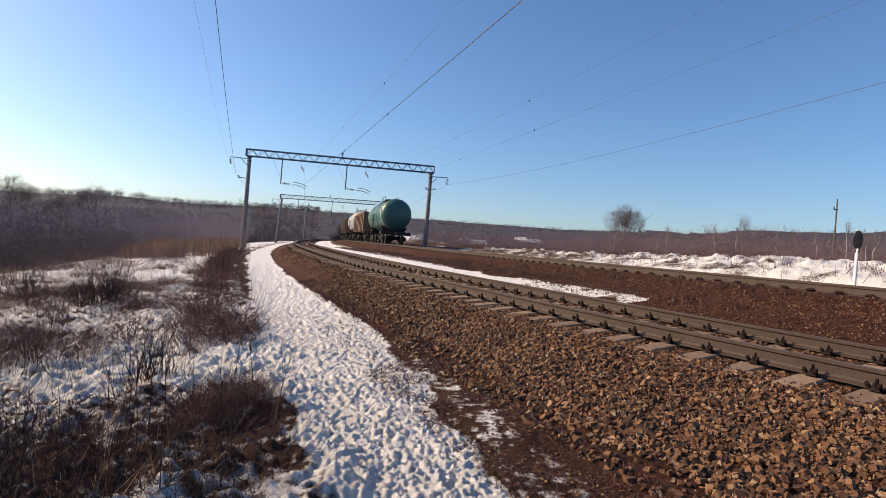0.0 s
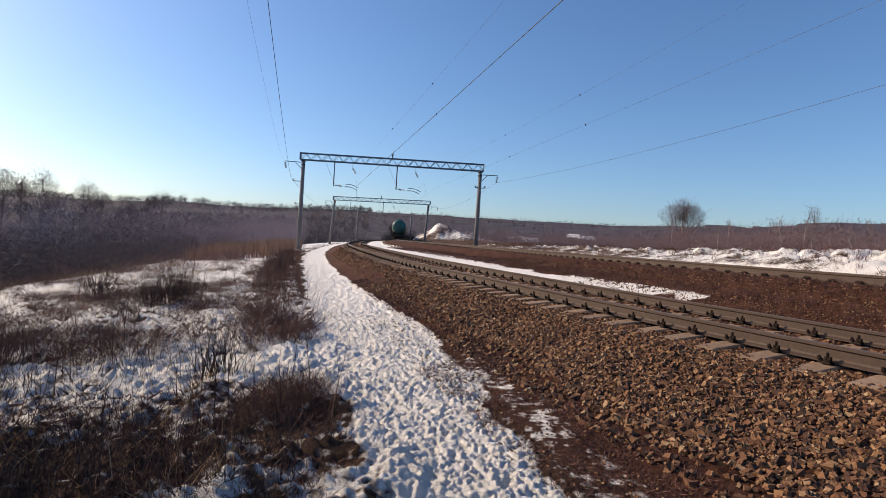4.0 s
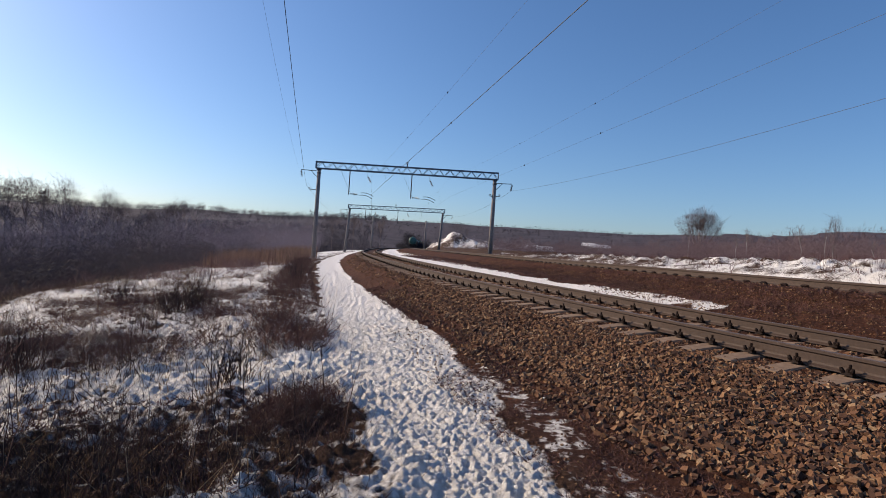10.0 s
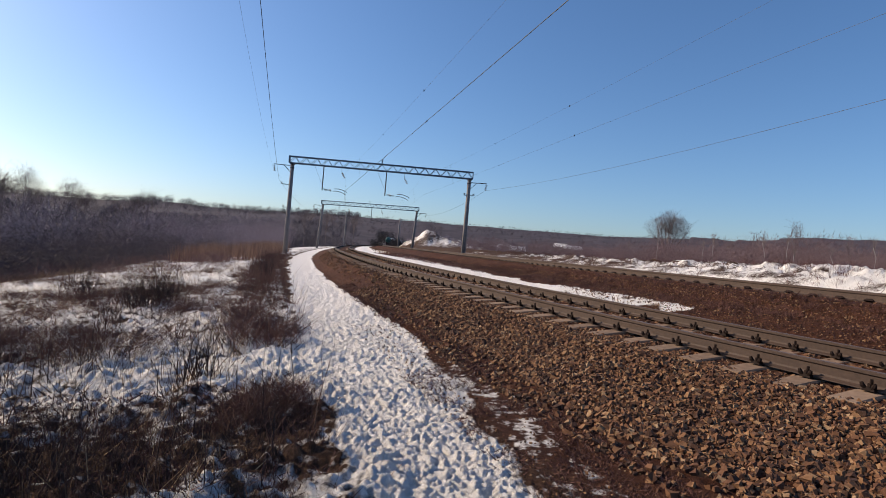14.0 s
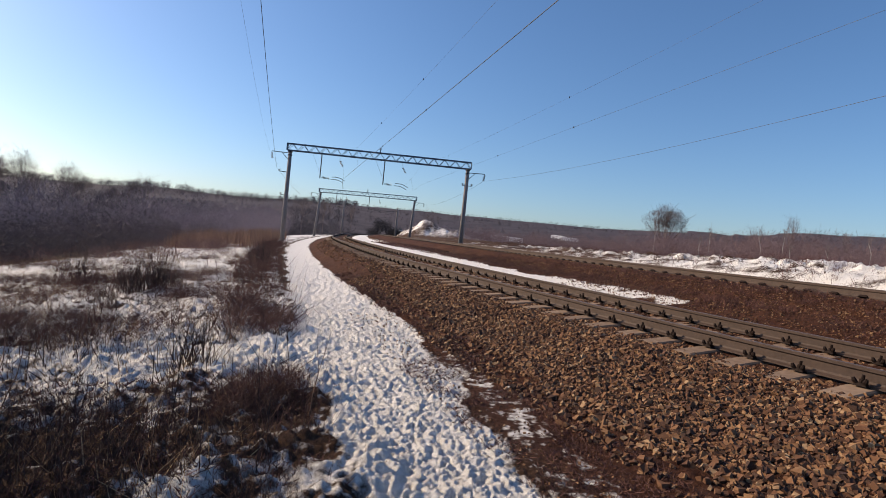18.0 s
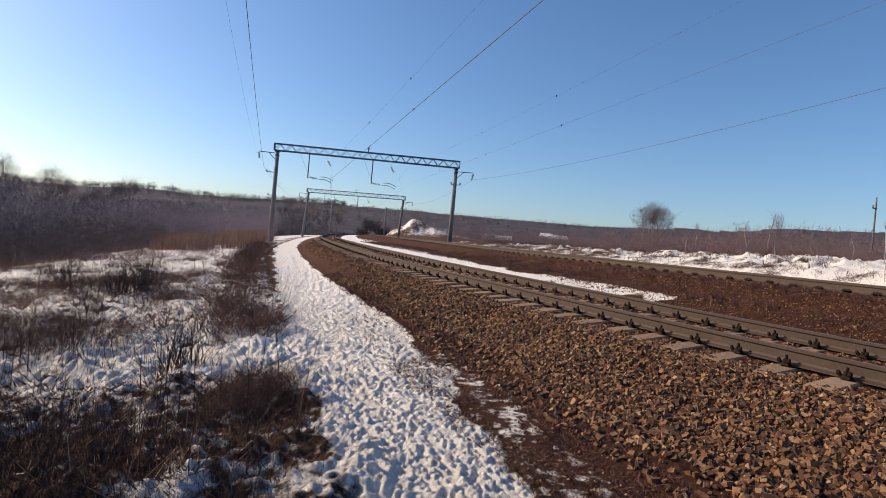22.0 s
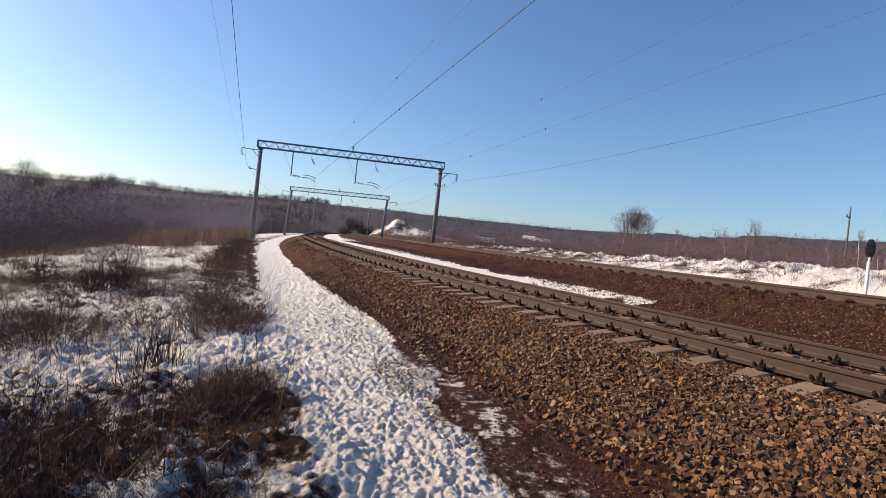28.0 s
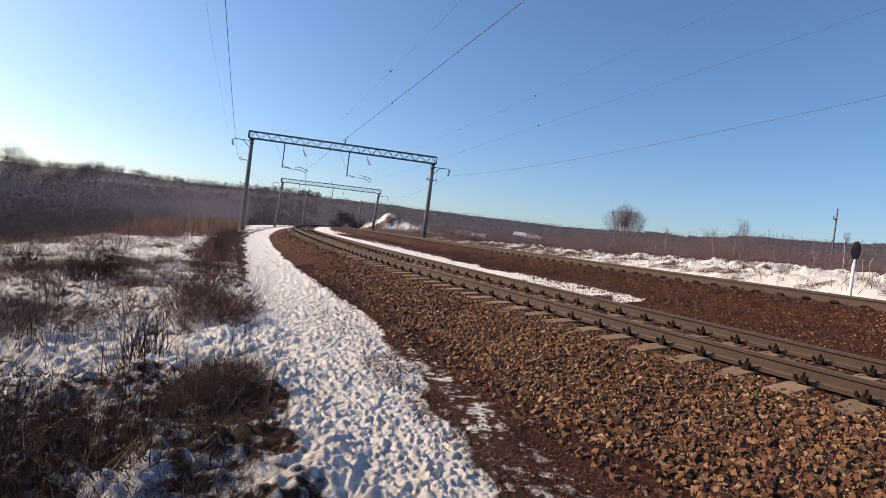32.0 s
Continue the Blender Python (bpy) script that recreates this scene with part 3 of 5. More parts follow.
def make_wire(spans, sag, radius):
    """A hanging wire through (L, lat, z) supports, each span a chord with sag."""
    pts = []
    for (a, b) in zip(spans, spans[1:]):
        p, q = at(*a), at(*b)
        n = 16
        for i in range(n + (b is spans[-1])):
            t = i / n
            pts.append(p.lerp(q, t) - Vector((0, 0, 4 * sag * t * (1 - t))))
    b = Build().tube(pts, radius, 5)
    return part("overhead_wire", b, WIRE), pts


def line_wire(spans, sag, radius, label, clamps=()):
    ob, pts = make_wire(spans, sag, radius)
    tagged(ob, label, "wire", "overhead wires")
    for t in clamps:
        i = int(t * 16)
        p = pts[i].lerp(pts[i + 1], t * 16 - i)
        part("clamp", Build().box(Matrix.Translation(p), 0.04, 0.04, 0.07), STEEL, ob)
    return pts


G0 = -2.0
line_wire([(G0, -1.5, 9.3), (G1, -1.0, 6.7), (G2, -0.8, 6.4)], 0.6, 0.010, "dark wire on the lower outer brackets of the gantries")
line_wire([(G0, -2.1, 9.3), (G1, -1.7, 8.0), (G2, -1.5, 7.6), (143, 0.6, 8.2)], 0.8, 0.003, "thin wire along the outer brackets of the gantries")
line_wire([(G0, 18.4, 8.5), (G1, 18.6, 7.75), (G2, 18.8, 7.4), (143, 17, 8.0)], 0.7, 0.008, "thin wire along the far brackets of the gantries")
for lat, name, z0, z1, w0, w1, thick in ((4.9, "near", 8.65, 8.0, 7.3, 6.25, 0.011), (11.3, "far", 9.2, 8.3, 7.6, 6.75, 0.004)):
    up = line_wire([(G0, lat, z0), (G1, lat + (lat > 9) * 0.9, z1), (G2, lat + (lat > 9) * 1.6, z1 - 0.4), (143, lat - 0.2, z1 - 0.5)], 0.3, 0.003, "thin messenger wire over the %s track" % name, (0.44, 0.62))
    lo = line_wire([(G0, lat + 0.35, w0), (G1, lat + 0.1 + (lat > 9) * 1.2, w1), (G2, lat + (lat > 9) * 1.6, w1 - 0.3), (143, lat, w1 - 0.3)], 0.0, thick, "contact wire over the %s track" % name, (0.44, 0.62))
    dr = tagged(new("dropper_set"), "thin droppers tying contact wire to messenger wire", "wire", "overhead wires")
    for i in (13, 19, 24, 29):
        part("dropper", Build().tube([up[i], lo[i]], 0.0035, 4), WIRE, dr)

# ------------------------------------------------------------------ the goods train
TAIL, SPEED = 57.5, 17.0     # middle of the last wagon at the start, and metres a second
TANK = mottled("tank_green_paint", (0.008, 0.055, 0.050), (0.03, 0.13, 0.115), 3, 0.42, bumps=0.05)
TANK_PALE = mottled("tank_pale_paint", (0.25, 0.27, 0.27), (0.42, 0.44, 0.43), 3, 0.5, bumps=0.05)
BAND = mottled("tank_band_paint", (0.45, 0.47, 0.30), (0.62, 0.63, 0.45), 4, 0.5, bumps=0)
BROWN = mottled("wagon_brown_paint", (0.10, 0.062, 0.045), (0.24, 0.16, 0.11), 3, 0.75, bumps=0.1)
GEAR = mottled("running_gear", (0.014, 0.013, 0.013), (0.04, 0.036, 0.034), 8, 0.75, 0.3)


def lathe_y(rings, sides=28, z=0.0):
    """A round body along y from (y, radius) rings."""
    b = Build()
    b.sweep([[Vector((math.cos(2 * math.pi * k / sides) * r, y, z + math.sin(2 * math.pi * k / sides) * r)) for k in range(sides)] for y, r in rings])
    return b


WHEEL = Build()
for sx in (-1, 1):
    WHEEL.sweep([[Vector((sx * x, math.cos(2 * math.pi * k / 20) * r, 0.475 + math.sin(2 * math.pi * k / 20) * r)) for k in range(20)]
                 for x, r in ((0.72, 0.50), (0.745, 0.50), (0.75, 0.478), (0.87, 0.470))])
WHEEL.tube([(-0.75, 0, 0.475), (0.75, 0, 0.475)], 0.08, 8)
WHEEL = WHEEL.mesh("wheelset", GEAR)


def bogie(parent, y):
    b = part("bogie", Build().box(Matrix.Translation((0, 0, 0.62)), 2.0, 0.35, 0.3), GEAR, parent, m=pose(0, y, 0))
    for x in (-1.05, 1.05):
        fr = Build().box(Matrix.Translation((x, 0, 0.72)), 0.14, 1.5, 0.16)
        for dy in (-0.925, 0.925):
            fr.box(Matrix.Translation((x, dy, 0.52)), 0.2, 0.36, 0.34)
            fr.bar((x, dy, 0.66), (x, dy * 0.3, 0.30), 0.12)
        fr.box(Matrix.Translation((x, 0, 0.34)), 0.18, 0.6, 0.14)
        fr.tube([(x, 0, 0.36), (x, 0, 0.72)], 0.13, 8)
        part("side_frame", fr, GEAR, b)
    for dy in (-0.925, 0.925):
        part("wheelset", WHEEL, None, b, m=pose(0, dy, 0))


def underframe(w, half):
    b = Build().box(Matrix.Translation((0, 0, 1.02)), 0.42, half * 2 - 0.4, 0.36)
    for s in (-1, 1):
        b.box(Matrix.Translation((0, s * (half - 0.35), 1.03)), 2.9, 0.3, 0.34)
        b.box(Matrix.Translation((0, s * (half - 2.1), 1.06)), 2.6, 0.4, 0.28)
    part("underframe", b, GEAR, w)
    for s in (-1, 1):
        c = Build().box(Matrix.Translation((0, s * (half + 0.12), 1.02)), 0.2, 0.6, 0.22)
        c.box(Matrix.Translation((0, s * (half + 0.42), 1.02)), 0.38, 0.22, 0.3, 0.85)
        part("coupler", c, GEAR, w)
        part("brake_hose", Build().tube([(0.4, s * (half - 0.15), 0.95), (0.42, s * (half + 0.1), 0.62), (0.3, s * (half + 0.25), 0.45)], 0.03, 6), GEAR, w)
        part("brake_hose", Build().tube([(-0.4, s * (half - 0.15), 0.95), (-0.42, s * (half + 0.1), 0.62), (-0.3, s * (half + 0.25), 0.45)], 0.03, 6), GEAR, w)
    part("brake_cylinder", lathe_y([(-0.35, 0.12), (-0.3, 0.2), (0.3, 0.2), (0.35, 0.12)], 12, 0.75), GEAR, w, m=pose(-0.75, 0, 0))
    for y in (-half + 2.1, half - 2.1):
        bogie(w, y)


def tank_wagon(paint, label, band=True):
    w = thing("tank_wagon", pose(0, 0, 0), label, "tank wagon", "wagons of the goods train")
    half, R, z = 5.6, 1.5, 2.86
    rings = [(s * y, r) for s, ys in ((-1, ((5.40, 0.05), (5.36, 0.55), (5.26, 0.95), (5.10, 1.25), (4.90, 1.43), (4.72, R))),) for y, r in ys]
    rings = rings + [(-y, r) for y, r in reversed(rings)]
    tank = part("tank", lathe_y(rings, 36, z), paint, w, smooth=True)
    for y in (-4.6, -1.6, 1.6, 4.6):
        strap = lathe_y([(y - 0.05, R + 0.004), (y - 0.05, R + 0.02), (y + 0.05, R + 0.02), (y + 0.05, R + 0.004)], 36, z)
        part("strap", strap, GEAR if abs(y) < 2 else paint, tank)
    if band:
        for s in (-1, 1):
            part("painted_band", lathe_y([(s * 4.50 - 0.11, R + 0.004), (s * 4.50 - 0.11, R + 0.022), (s * 4.50 + 0.11, R + 0.022), (s * 4.50 + 0.11, R + 0.004)], 36, z),
                 BAND, tank, "pale yellow painted band", smooth=True)
    part("hatch", Build().tube([(0, 0, z + R - 0.06), (0, 0, z + R + 0.22)], 0.36, 14).tube([(0, 0, z + R + 0.22), (0, 0, z + R + 0.28)], 0.42, 14), paint, tank)
    part("valve", Build().tube([(0.2, 0.9, z + R - 0.08), (0.2, 0.9, z + R + 0.2)], 0.1, 8), GEAR, tank)
    walk_way = Build().box(Matrix.Translation((0, 0, z + R + 0.05)), 1.3, 2.6, 0.05)
    for x in (-0.65, 0.65):
        walk_way.bar((x, -1.3, z + R + 0.45), (x, 1.3, z + R + 0.45), 0.035)
        for y in (-1.3, 0, 1.3):
            walk_way.bar((x, y, z + R), (x, y, z + R + 0.45), 0.035)
    part("walkway", walk_way, GEAR, tank)
    for sx in (-1, 1):
        lad = Build()
        for y in (-0.22, 0.22):
            lad.bar((sx * 1.56, y, 1.0), (sx * 1.56, y, z), 0.04)
            lad.bar((sx * 1.56, y, z), (sx * 0.66, y, z + R + 0.05), 0.04)
        for k in range(7):
            lad.bar((sx * 1.56, -0.22, 1.1 + k * 0.27), (sx * 1.56, 0.22, 1.1 + k * 0.27), 0.03)
        part("ladder", lad, GEAR, tank)
    for y in (-3.7, 3.7):
        part("saddle", Build().box(Matrix.Translation((0, y, 1.42)), 2.1, 0.5, 0.5, 1.25), GEAR, w)
    underframe(w, half)
    return w


def gondola(label):
    w = thing("gondola_wagon", pose(0, 0, 0), label, "gondola wagon", "wagons of the goods train")
    half = 6.25
    for s in (-1, 1):
        b = Build().box(Matrix.Translation((s * 1.50, 0, 2.32)), 0.06, half * 2 - 0.2, 2.1)
        sd = part("side_wall", b, BROWN, w)
        for k in range(8):
            y = -half + 0.2 + k * (half * 2 - 0.4) / 7
            part("rib", Build().box(Matrix.Translation((s * 1.575, y, 2.32)), 0.12, 0.16, 2.14), BROWN, sd)
        part("top_rail", Build().box(Matrix.Translation((s * 1.53, 0, 3.42)), 0.16, half * 2 - 0.1, 0.12), BROWN, sd)
        e = part("end_wall", Build().box(Matrix.Translation((0, s * (half - 0.1), 2.32)), 2.94, 0.06, 2.1), BROWN, w)
        for x in (-0.75, 0.0, 0.75):
            part("rib", Build().box(Matrix.Translation((x, s * (half - 0.02), 2.3)), 0.14, 0.12, 2.1), BROWN, e)
        for z in (1.75, 2.5, 3.36):
            part("rib", Build().box(Matrix.Translation((0, s * (half - 0.015), z)), 2.94, 0.1, 0.12), BROWN, e)
    part("floor_plate", Build().box(Matrix.Translation((0, 0, 1.27)), 2.96, half * 2 - 0.2, 0.1), BROWN, w)
    underframe(w, half)
    return w


TRAIN = []
_tank = tank_wagon(TANK, "dark green tank wagon with pale yellow end bands")
_pale = tank_wagon(TANK_PALE, "pale grey tank wagon with dark running gear", band=False)
_gond = gondola("brown ribbed gondola wagon with dark running gear")
_ahead = 0.0
for _i, _kind in enumerate("tgpgtgpgtg"):
    if _kind == "t":
        _w, _len = (_tank if _i == 0 else copy_thing(_tank, pose(0, 0, 0))), 12.1
    elif _kind == "p":
        _w, _len = (_pale if _i == 2 else copy_thing(_pale, pose(0, 0, 0))), 12.1
    else:
        _w, _len = (_gond if _i == 1 else copy_thing(_gond, pose(0, 0, 0))), 13.4
    if _i:
        _ahead += _len / 2 + _prev / 2
    _prev = _len
    TRAIN.append((_w, _ahead))

# ------------------------------------------------------------------ stones, grass, shrubs and trees
def segments_mesh(name, p0, p1, r0, r1, mat, sides=3):
    """Many tapered sticks in one mesh."""
    p0, p1 = np.asarray(p0, float), np.asarray(p1, float)
    r0, r1 = np.asarray(r0, float)[:, None], np.asarray(r1, float)[:, None]
    d = p1 - p0
    d /= np.linalg.norm(d, axis=1, keepdims=True) + 1e-9
    ref = np.where(np.abs(d[:, 2:3]) > 0.9, [[1.0, 0, 0]], [[0, 0, 1.0]])
    a = np.cross(d, ref)
    a /= np.linalg.norm(a, axis=1, keepdims=True) + 1e-9
    b = np.cross(d, a)
    rings = []
    for p, r in ((p0, r0), (p1, r1)):
        for k in range(sides):
            t = 2 * math.pi * k / sides
            rings.append(p + r * (math.cos(t) * a + math.sin(t) * b))
    v = np.stack(rings, 1).reshape(-1, 3)
    base = np.arange(len(p0))[:, None] * (2 * sides)
    f = np.concatenate([np.concatenate([base + k, base + (k + 1) % sides, base + sides + (k + 1) % sides, base + sides + k], 1) for k in range(sides)])
    return array_mesh(name, v, f, mat)


def blades_mesh(name, p0, p1, r0, mat, seed=1):
    """Many pointed slips, one face each, for what is too fine to be told apart."""
    p0, p1, r0 = np.asarray(p0, float), np.asarray(p1, float), np.asarray(r0, float)[:, None]
    d = p1 - p0
    a = np.cross(d, np.random.default_rng(seed).normal(0, 1, d.shape))
    a /= np.linalg.norm(a, axis=1, keepdims=True) + 1e-9
    v = np.stack([p0 - a * r0, p0 + a * r0, p1], 1).reshape(-1, 3)
    return array_mesh(name, v, np.arange(len(v)).reshape(-1, 3), mat)


def array_mesh(name, v, f, mat):
    me = bpy.data.meshes.new(name)
    me.vertices.add(len(v))
    me.vertices.foreach_set("co", np.ascontiguousarray(v, np.float32).ravel())
    me.loops.add(f.size)
    me.loops.foreach_set("vertex_index", np.ascontiguousarray(f, np.int32).ravel())
    me.polygons.add(len(f))
    me.polygons.foreach_set("loop_start", np.arange(len(f), dtype=np.int32) * f.shape[1])
    me.materials.append(mat)
    me.update(calc_edges=True)
    me.shade_flat()
    return me


def grow(rnd, p, d, length, radius, levels, out, bend=0.25, fork=(2, 4), shrink=0.68, upward=0.15, spread=0.6, pieces=3):
    """Adds the sticks of one branch and of those that leave it."""
    p, d = np.array(p, float), np.array(d, float)
    for i in range(pieces):
        q = p + d * length / pieces
        r1 = radius * (1 - 0.45 * (i + 1) / pieces)
        out.append((p, q, radius * (1 - 0.45 * i / pieces), r1, levels))
        if levels > 0 and (i > 0 or pieces == 1):
            for _ in range(rnd.randint(*fork) if i == pieces - 1 else rnd.randint(0, fork[0])):
                side = np.array([rnd.gauss(0, 1), rnd.gauss(0, 1), rnd.gauss(0, 0.6)])
                nd = d + spread * side
                nd[2] += upward
                nd /= np.linalg.norm(nd) + 1e-9
                grow(rnd, q, nd, length * shrink * rnd.uniform(0.75, 1.15), r1 * 0.62, levels - 1, out, bend, fork, shrink, upward, spread, max(2, pieces - 1))
        p = q
        d = d + bend * np.array([rnd.gauss(0, 0.5), rnd.gauss(0, 0.5), rnd.gauss(0, 0.3)])
        d[2] += upward * 0.3
        d /= np.linalg.norm(d) + 1e-9


def sticks(out):
    return (np.array([o[0] for o in out]), np.array([o[1] for o in out]), np.array([o[2] for o in out]), np.array([o[3] for o in out]), np.array([o[4] for o in out]))


def shrub_sticks(seed, height, stems, levels=2, radius=0.006, lean=0.35, fork=(1, 3), foot=0.06):
    rnd, out = random.Random(seed), []
    for _ in range(stems):
        a = rnd.uniform(0, 6.283)
        d = np.array([math.cos(a) * lean * rnd.random(), math.sin(a) * lean * rnd.random(), 1.0])
        d /= np.linalg.norm(d)
        base = (rnd.gauss(0, foot) * height, rnd.gauss(0, foot) * height, -0.05)
        grow(rnd, base, d, height * rnd.uniform(0.35, 0.6), radius * rnd.uniform(0.6, 1.2), levels, out, 0.18, fork, 0.6, 0.35, 0.5)
    return sticks(out)


def scatter(name, templates, places, mat, label, category, widen=1.0, fine=False):
    """Places templates (stick arrays) at (x, y, z, scale, turn) as one mesh of stuff."""
    P0, P1, R0, R1 = [], [], [], []
    for i, (x, y, z, s, a) in enumerate(places):
        t = templates[i % len(templates)]
        c, n = math.cos(a), math.sin(a)
        rot = np.array([[c, n, 0], [-n, c, 0], [0, 0, 1]]) * s
        o = np.array([x, y, z])
        P0.append(t[0] @ rot + o), P1.append(t[1] @ rot + o)
        R0.append(t[2] * s * widen), R1.append(t[3] * s * widen)
    if fine:
        me = blades_mesh(name, np.concatenate(P0), np.concatenate(P1), np.concatenate(R0), mat)
    else:
        me = segments_mesh(name, np.concatenate(P0), np.concatenate(P1), np.concatenate(R0), np.concatenate(R1), mat)
    return tagged(new(name, me), label, category, kind="stuff")


BARK = mottled("dark_twigs", (0.020, 0.010, 0.008), (0.078, 0.038, 0.029), 3, 0.85, by_island=True, by_object=0.35, bumps=0)
RED_BARK = mottled("reddish_twigs", (0.10, 0.052, 0.046), (0.24, 0.138, 0.118), 3, 0.85, by_island=True, by_object=0.25, bumps=0)
WEED_BARK = mottled("dark_red_weeds", (0.044, 0.018, 0.015), (0.150, 0.064, 0.051), 3, 0.85, by_island=True, by_object=0.35, bumps=0)
GREY_BARK = mottled("grey_brown_twigs", (0.10, 0.078, 0.080), (0.23, 0.185, 0.182), 2, 0.9, by_island=True, by_object=0.35, bumps=0)
HAZE_BARK = mottled("brown_thicket", (0.122, 0.080, 0.088), (0.228, 0.155, 0.164), 1, 0.9, by_island=True, by_object=0.15, bumps=0)
# distance haze is put into this colour: paler and more mauve than bark
HAZED_WOOD = mottled("hazed_woods", (0.21, 0.172, 0.195), (0.33, 0.272, 0.30), 1, 0.9, by_island=True, by_object=0.15, bumps=0)
# twigs darkened in their own colour for the shadow lying in the hollow
SHADED_HOLLOW = mottled("shade_tinted_thicket", (0.048, 0.038, 0.044), (0.10, 0.076, 0.084), 1, 0.9, by_island=True, by_object=0.15, bumps=0)
# far woods: violet-brown bark with bluish air haze mixed into the colour
HAZED_HILL_WOOD = mottled("hazed_hill_woods", (0.045, 0.039, 0.050), (0.085, 0.072, 0.086), 1, 0.9, by_island=True, by_object=0.1, bumps=0)
BIRCH = mottled("birch_bark", (0.16, 0.14, 0.13), (0.62, 0.60, 0.57), 4, 0.8, bumps=0.1)
STRAW = mottled("dry_grass", (0.16, 0.095, 0.05), (0.46, 0.33, 0.19), 2, 0.9, by_island=True, bumps=0)
REED = mottled("dry_reeds", (0.17, 0.095, 0.066), (0.36, 0.215, 0.145), 2, 0.9, by_island=True, bumps=0)
# near-black stands for the shadow on the wooded bank at the line's end
SHADE_WOOD = mottled("shade_black_twigs", (0.012, 0.012, 0.016), (0.04, 0.038, 0.046), 2, 0.9, by_island=True, by_object=0.2, bumps=0)


def line_xy(L, lat):
    """World x, y of arrays of L and lat."""
    h = np.interp(L, _L, _th)
    return np.interp(L, _L, _P[:, 0]) + lat * np.cos(h), np.interp(L, _L, _P[:, 1]) + lat * np.sin(h)


# ballast stones: chipped blocks of five shapes of size, lying on the bed and its slopes
STONE_EDGE = [2.95, 3.05, 3.13, 3.25, 3.35, 3.55, 3.7, 4.0, 3.9]   # foot of the clean stones along the line


def make_ballast():
    rng = np.random.default_rng(7)
    zones = [(-4, 0.2, 2.8, 4.2, 900, 0.03, 0.055), (0.2, 8, 2.8, 4.2, 3000, 0.019, 0.042), (8, 16, 3.0, 4.2, 1500, 0.022, 0.044), (16, 40, 3.3, 4.2, 260, 0.030, 0.052),
             (-1, 14, 4.2, 7.2, 560, 0.022, 0.042), (14, 60, 4.2, 7.2, 60, 0.045, 0.08),
             (0.2, 10, 2.0, 2.9, 1500, 0.005, 0.018), (2, 26, 9.4, 10.15, 420, 0.010, 0.024), (2, 13, 7.1, 9.4, 150, 0.010, 0.024), (3, 30, 10.2, 13.0, 60, 0.012, 0.026),
             (26, 90, 9.5, 10.3, 12, 0.035, 0.06)]
    Ls, lats, size = [], [], []
    for a, b, c, d, density, s0, s1 in zones:
        n = int((b - a) * (d - c) * density)
        Ls.append(rng.uniform(a, b, n)), lats.append(rng.uniform(c, d, n)), size.append(rng.uniform(s0, s1, n) * rng.choice([0.75, 1, 1, 1.25], n))
    L, lat, size = np.concatenate(Ls), np.concatenate(lats), np.concatenate(size)
    bed_lat = lat
    lat = from_bed(L, lat)
    # no stones on the heads of rails and sleepers, fewer where the slope turns to soil
    on_rail = np.abs(np.abs(lat - near_lat(L)) - RAIL_OFF) < 0.095
    on_rail |= np.abs(np.abs(lat - far_lat(L)) - RAIL_OFF) < 0.17
    along = L + (lat - near_lat(L)) * (near_lat(L + 0.5) - near_lat(L - 0.5))
    on_sleeper = (np.abs(((along - SLEEPER_FIRST) / SLEEPER_STEP) % 1 - 0.5) > 0.25) & (np.abs(lat - near_lat(L)) < 1.26)
    keep = ~on_rail & ~(on_sleeper & (rng.random(len(L)) < 0.97))
    edge = fbm(L, lat, 0.8, 51) * 0.9
    bound = np.interp(L, [0, 3, 4.6, 6, 8, 11, 14, 22, 40], STONE_EDGE)
    keep &= (lat > bound - 0.3 + edge * 0.7) | (lat > 9) | (rng.random(len(L)) < 0.13)
    L, lat, size, bed_lat = L[keep], lat[keep], size[keep], bed_lat[keep]
    x, y = line_xy(L, lat)
    bed = (bed_lat > 3.95) & (bed_lat < 7)   # stones lie level with the sleepers
    z = land(x, y)[0] + size * np.where(bed, rng.uniform(-0.45, -0.1, len(L)), rng.uniform(-0.1, 0.4, len(L)))
    n = len(L)
    cube = np.array([(i, j, k) for k in (-1, 1) for i, j in ((-1, -1), (1, -1), (1, 1), (-1, 1))], float) * 0.5
    v = cube[None] * rng.uniform(0.78, 1.12, (n, 8, 1)) + rng.normal(0, 0.10, (n, 8, 3))
    v *= (rng.uniform(0.7, 1.3, (n, 1, 3)) * size[:, None, None])
    q = rng.normal(0, 1, (n, 4))
    q /= np.linalg.norm(q, axis=1, keepdims=True)
    w, a, b, c = q.T
    R = np.stack([1 - 2 * (b * b + c * c), 2 * (a * b - w * c), 2 * (a * c + w * b), 2 * (a * b + w * c), 1 - 2 * (a * a + c * c), 2 * (b * c - w * a),
                  2 * (a * c - w * b), 2 * (b * c + w * a), 1 - 2 * (a * a + b * b)], 1).reshape(n, 3, 3)
    v = np.einsum("nij,nkj->nki", R, v) + np.stack([x, y, z], 1)[:, None]
    quad = np.array([(3, 2, 1, 0), (4, 5, 6, 7), (0, 1, 5, 4), (1, 2, 6, 5), (2, 3, 7, 6), (3, 0, 4, 7)])
    f = (np.arange(n)[:, None, None] * 8 + quad[None]).reshape(-1, 4)
    tagged(new("ballast_stones", array_mesh("ballast_stones", v.reshape(-1, 3), f, STONE)), "crushed tan and brown ballast stones along the track", "ballast", kind="stuff")


make_ballast()


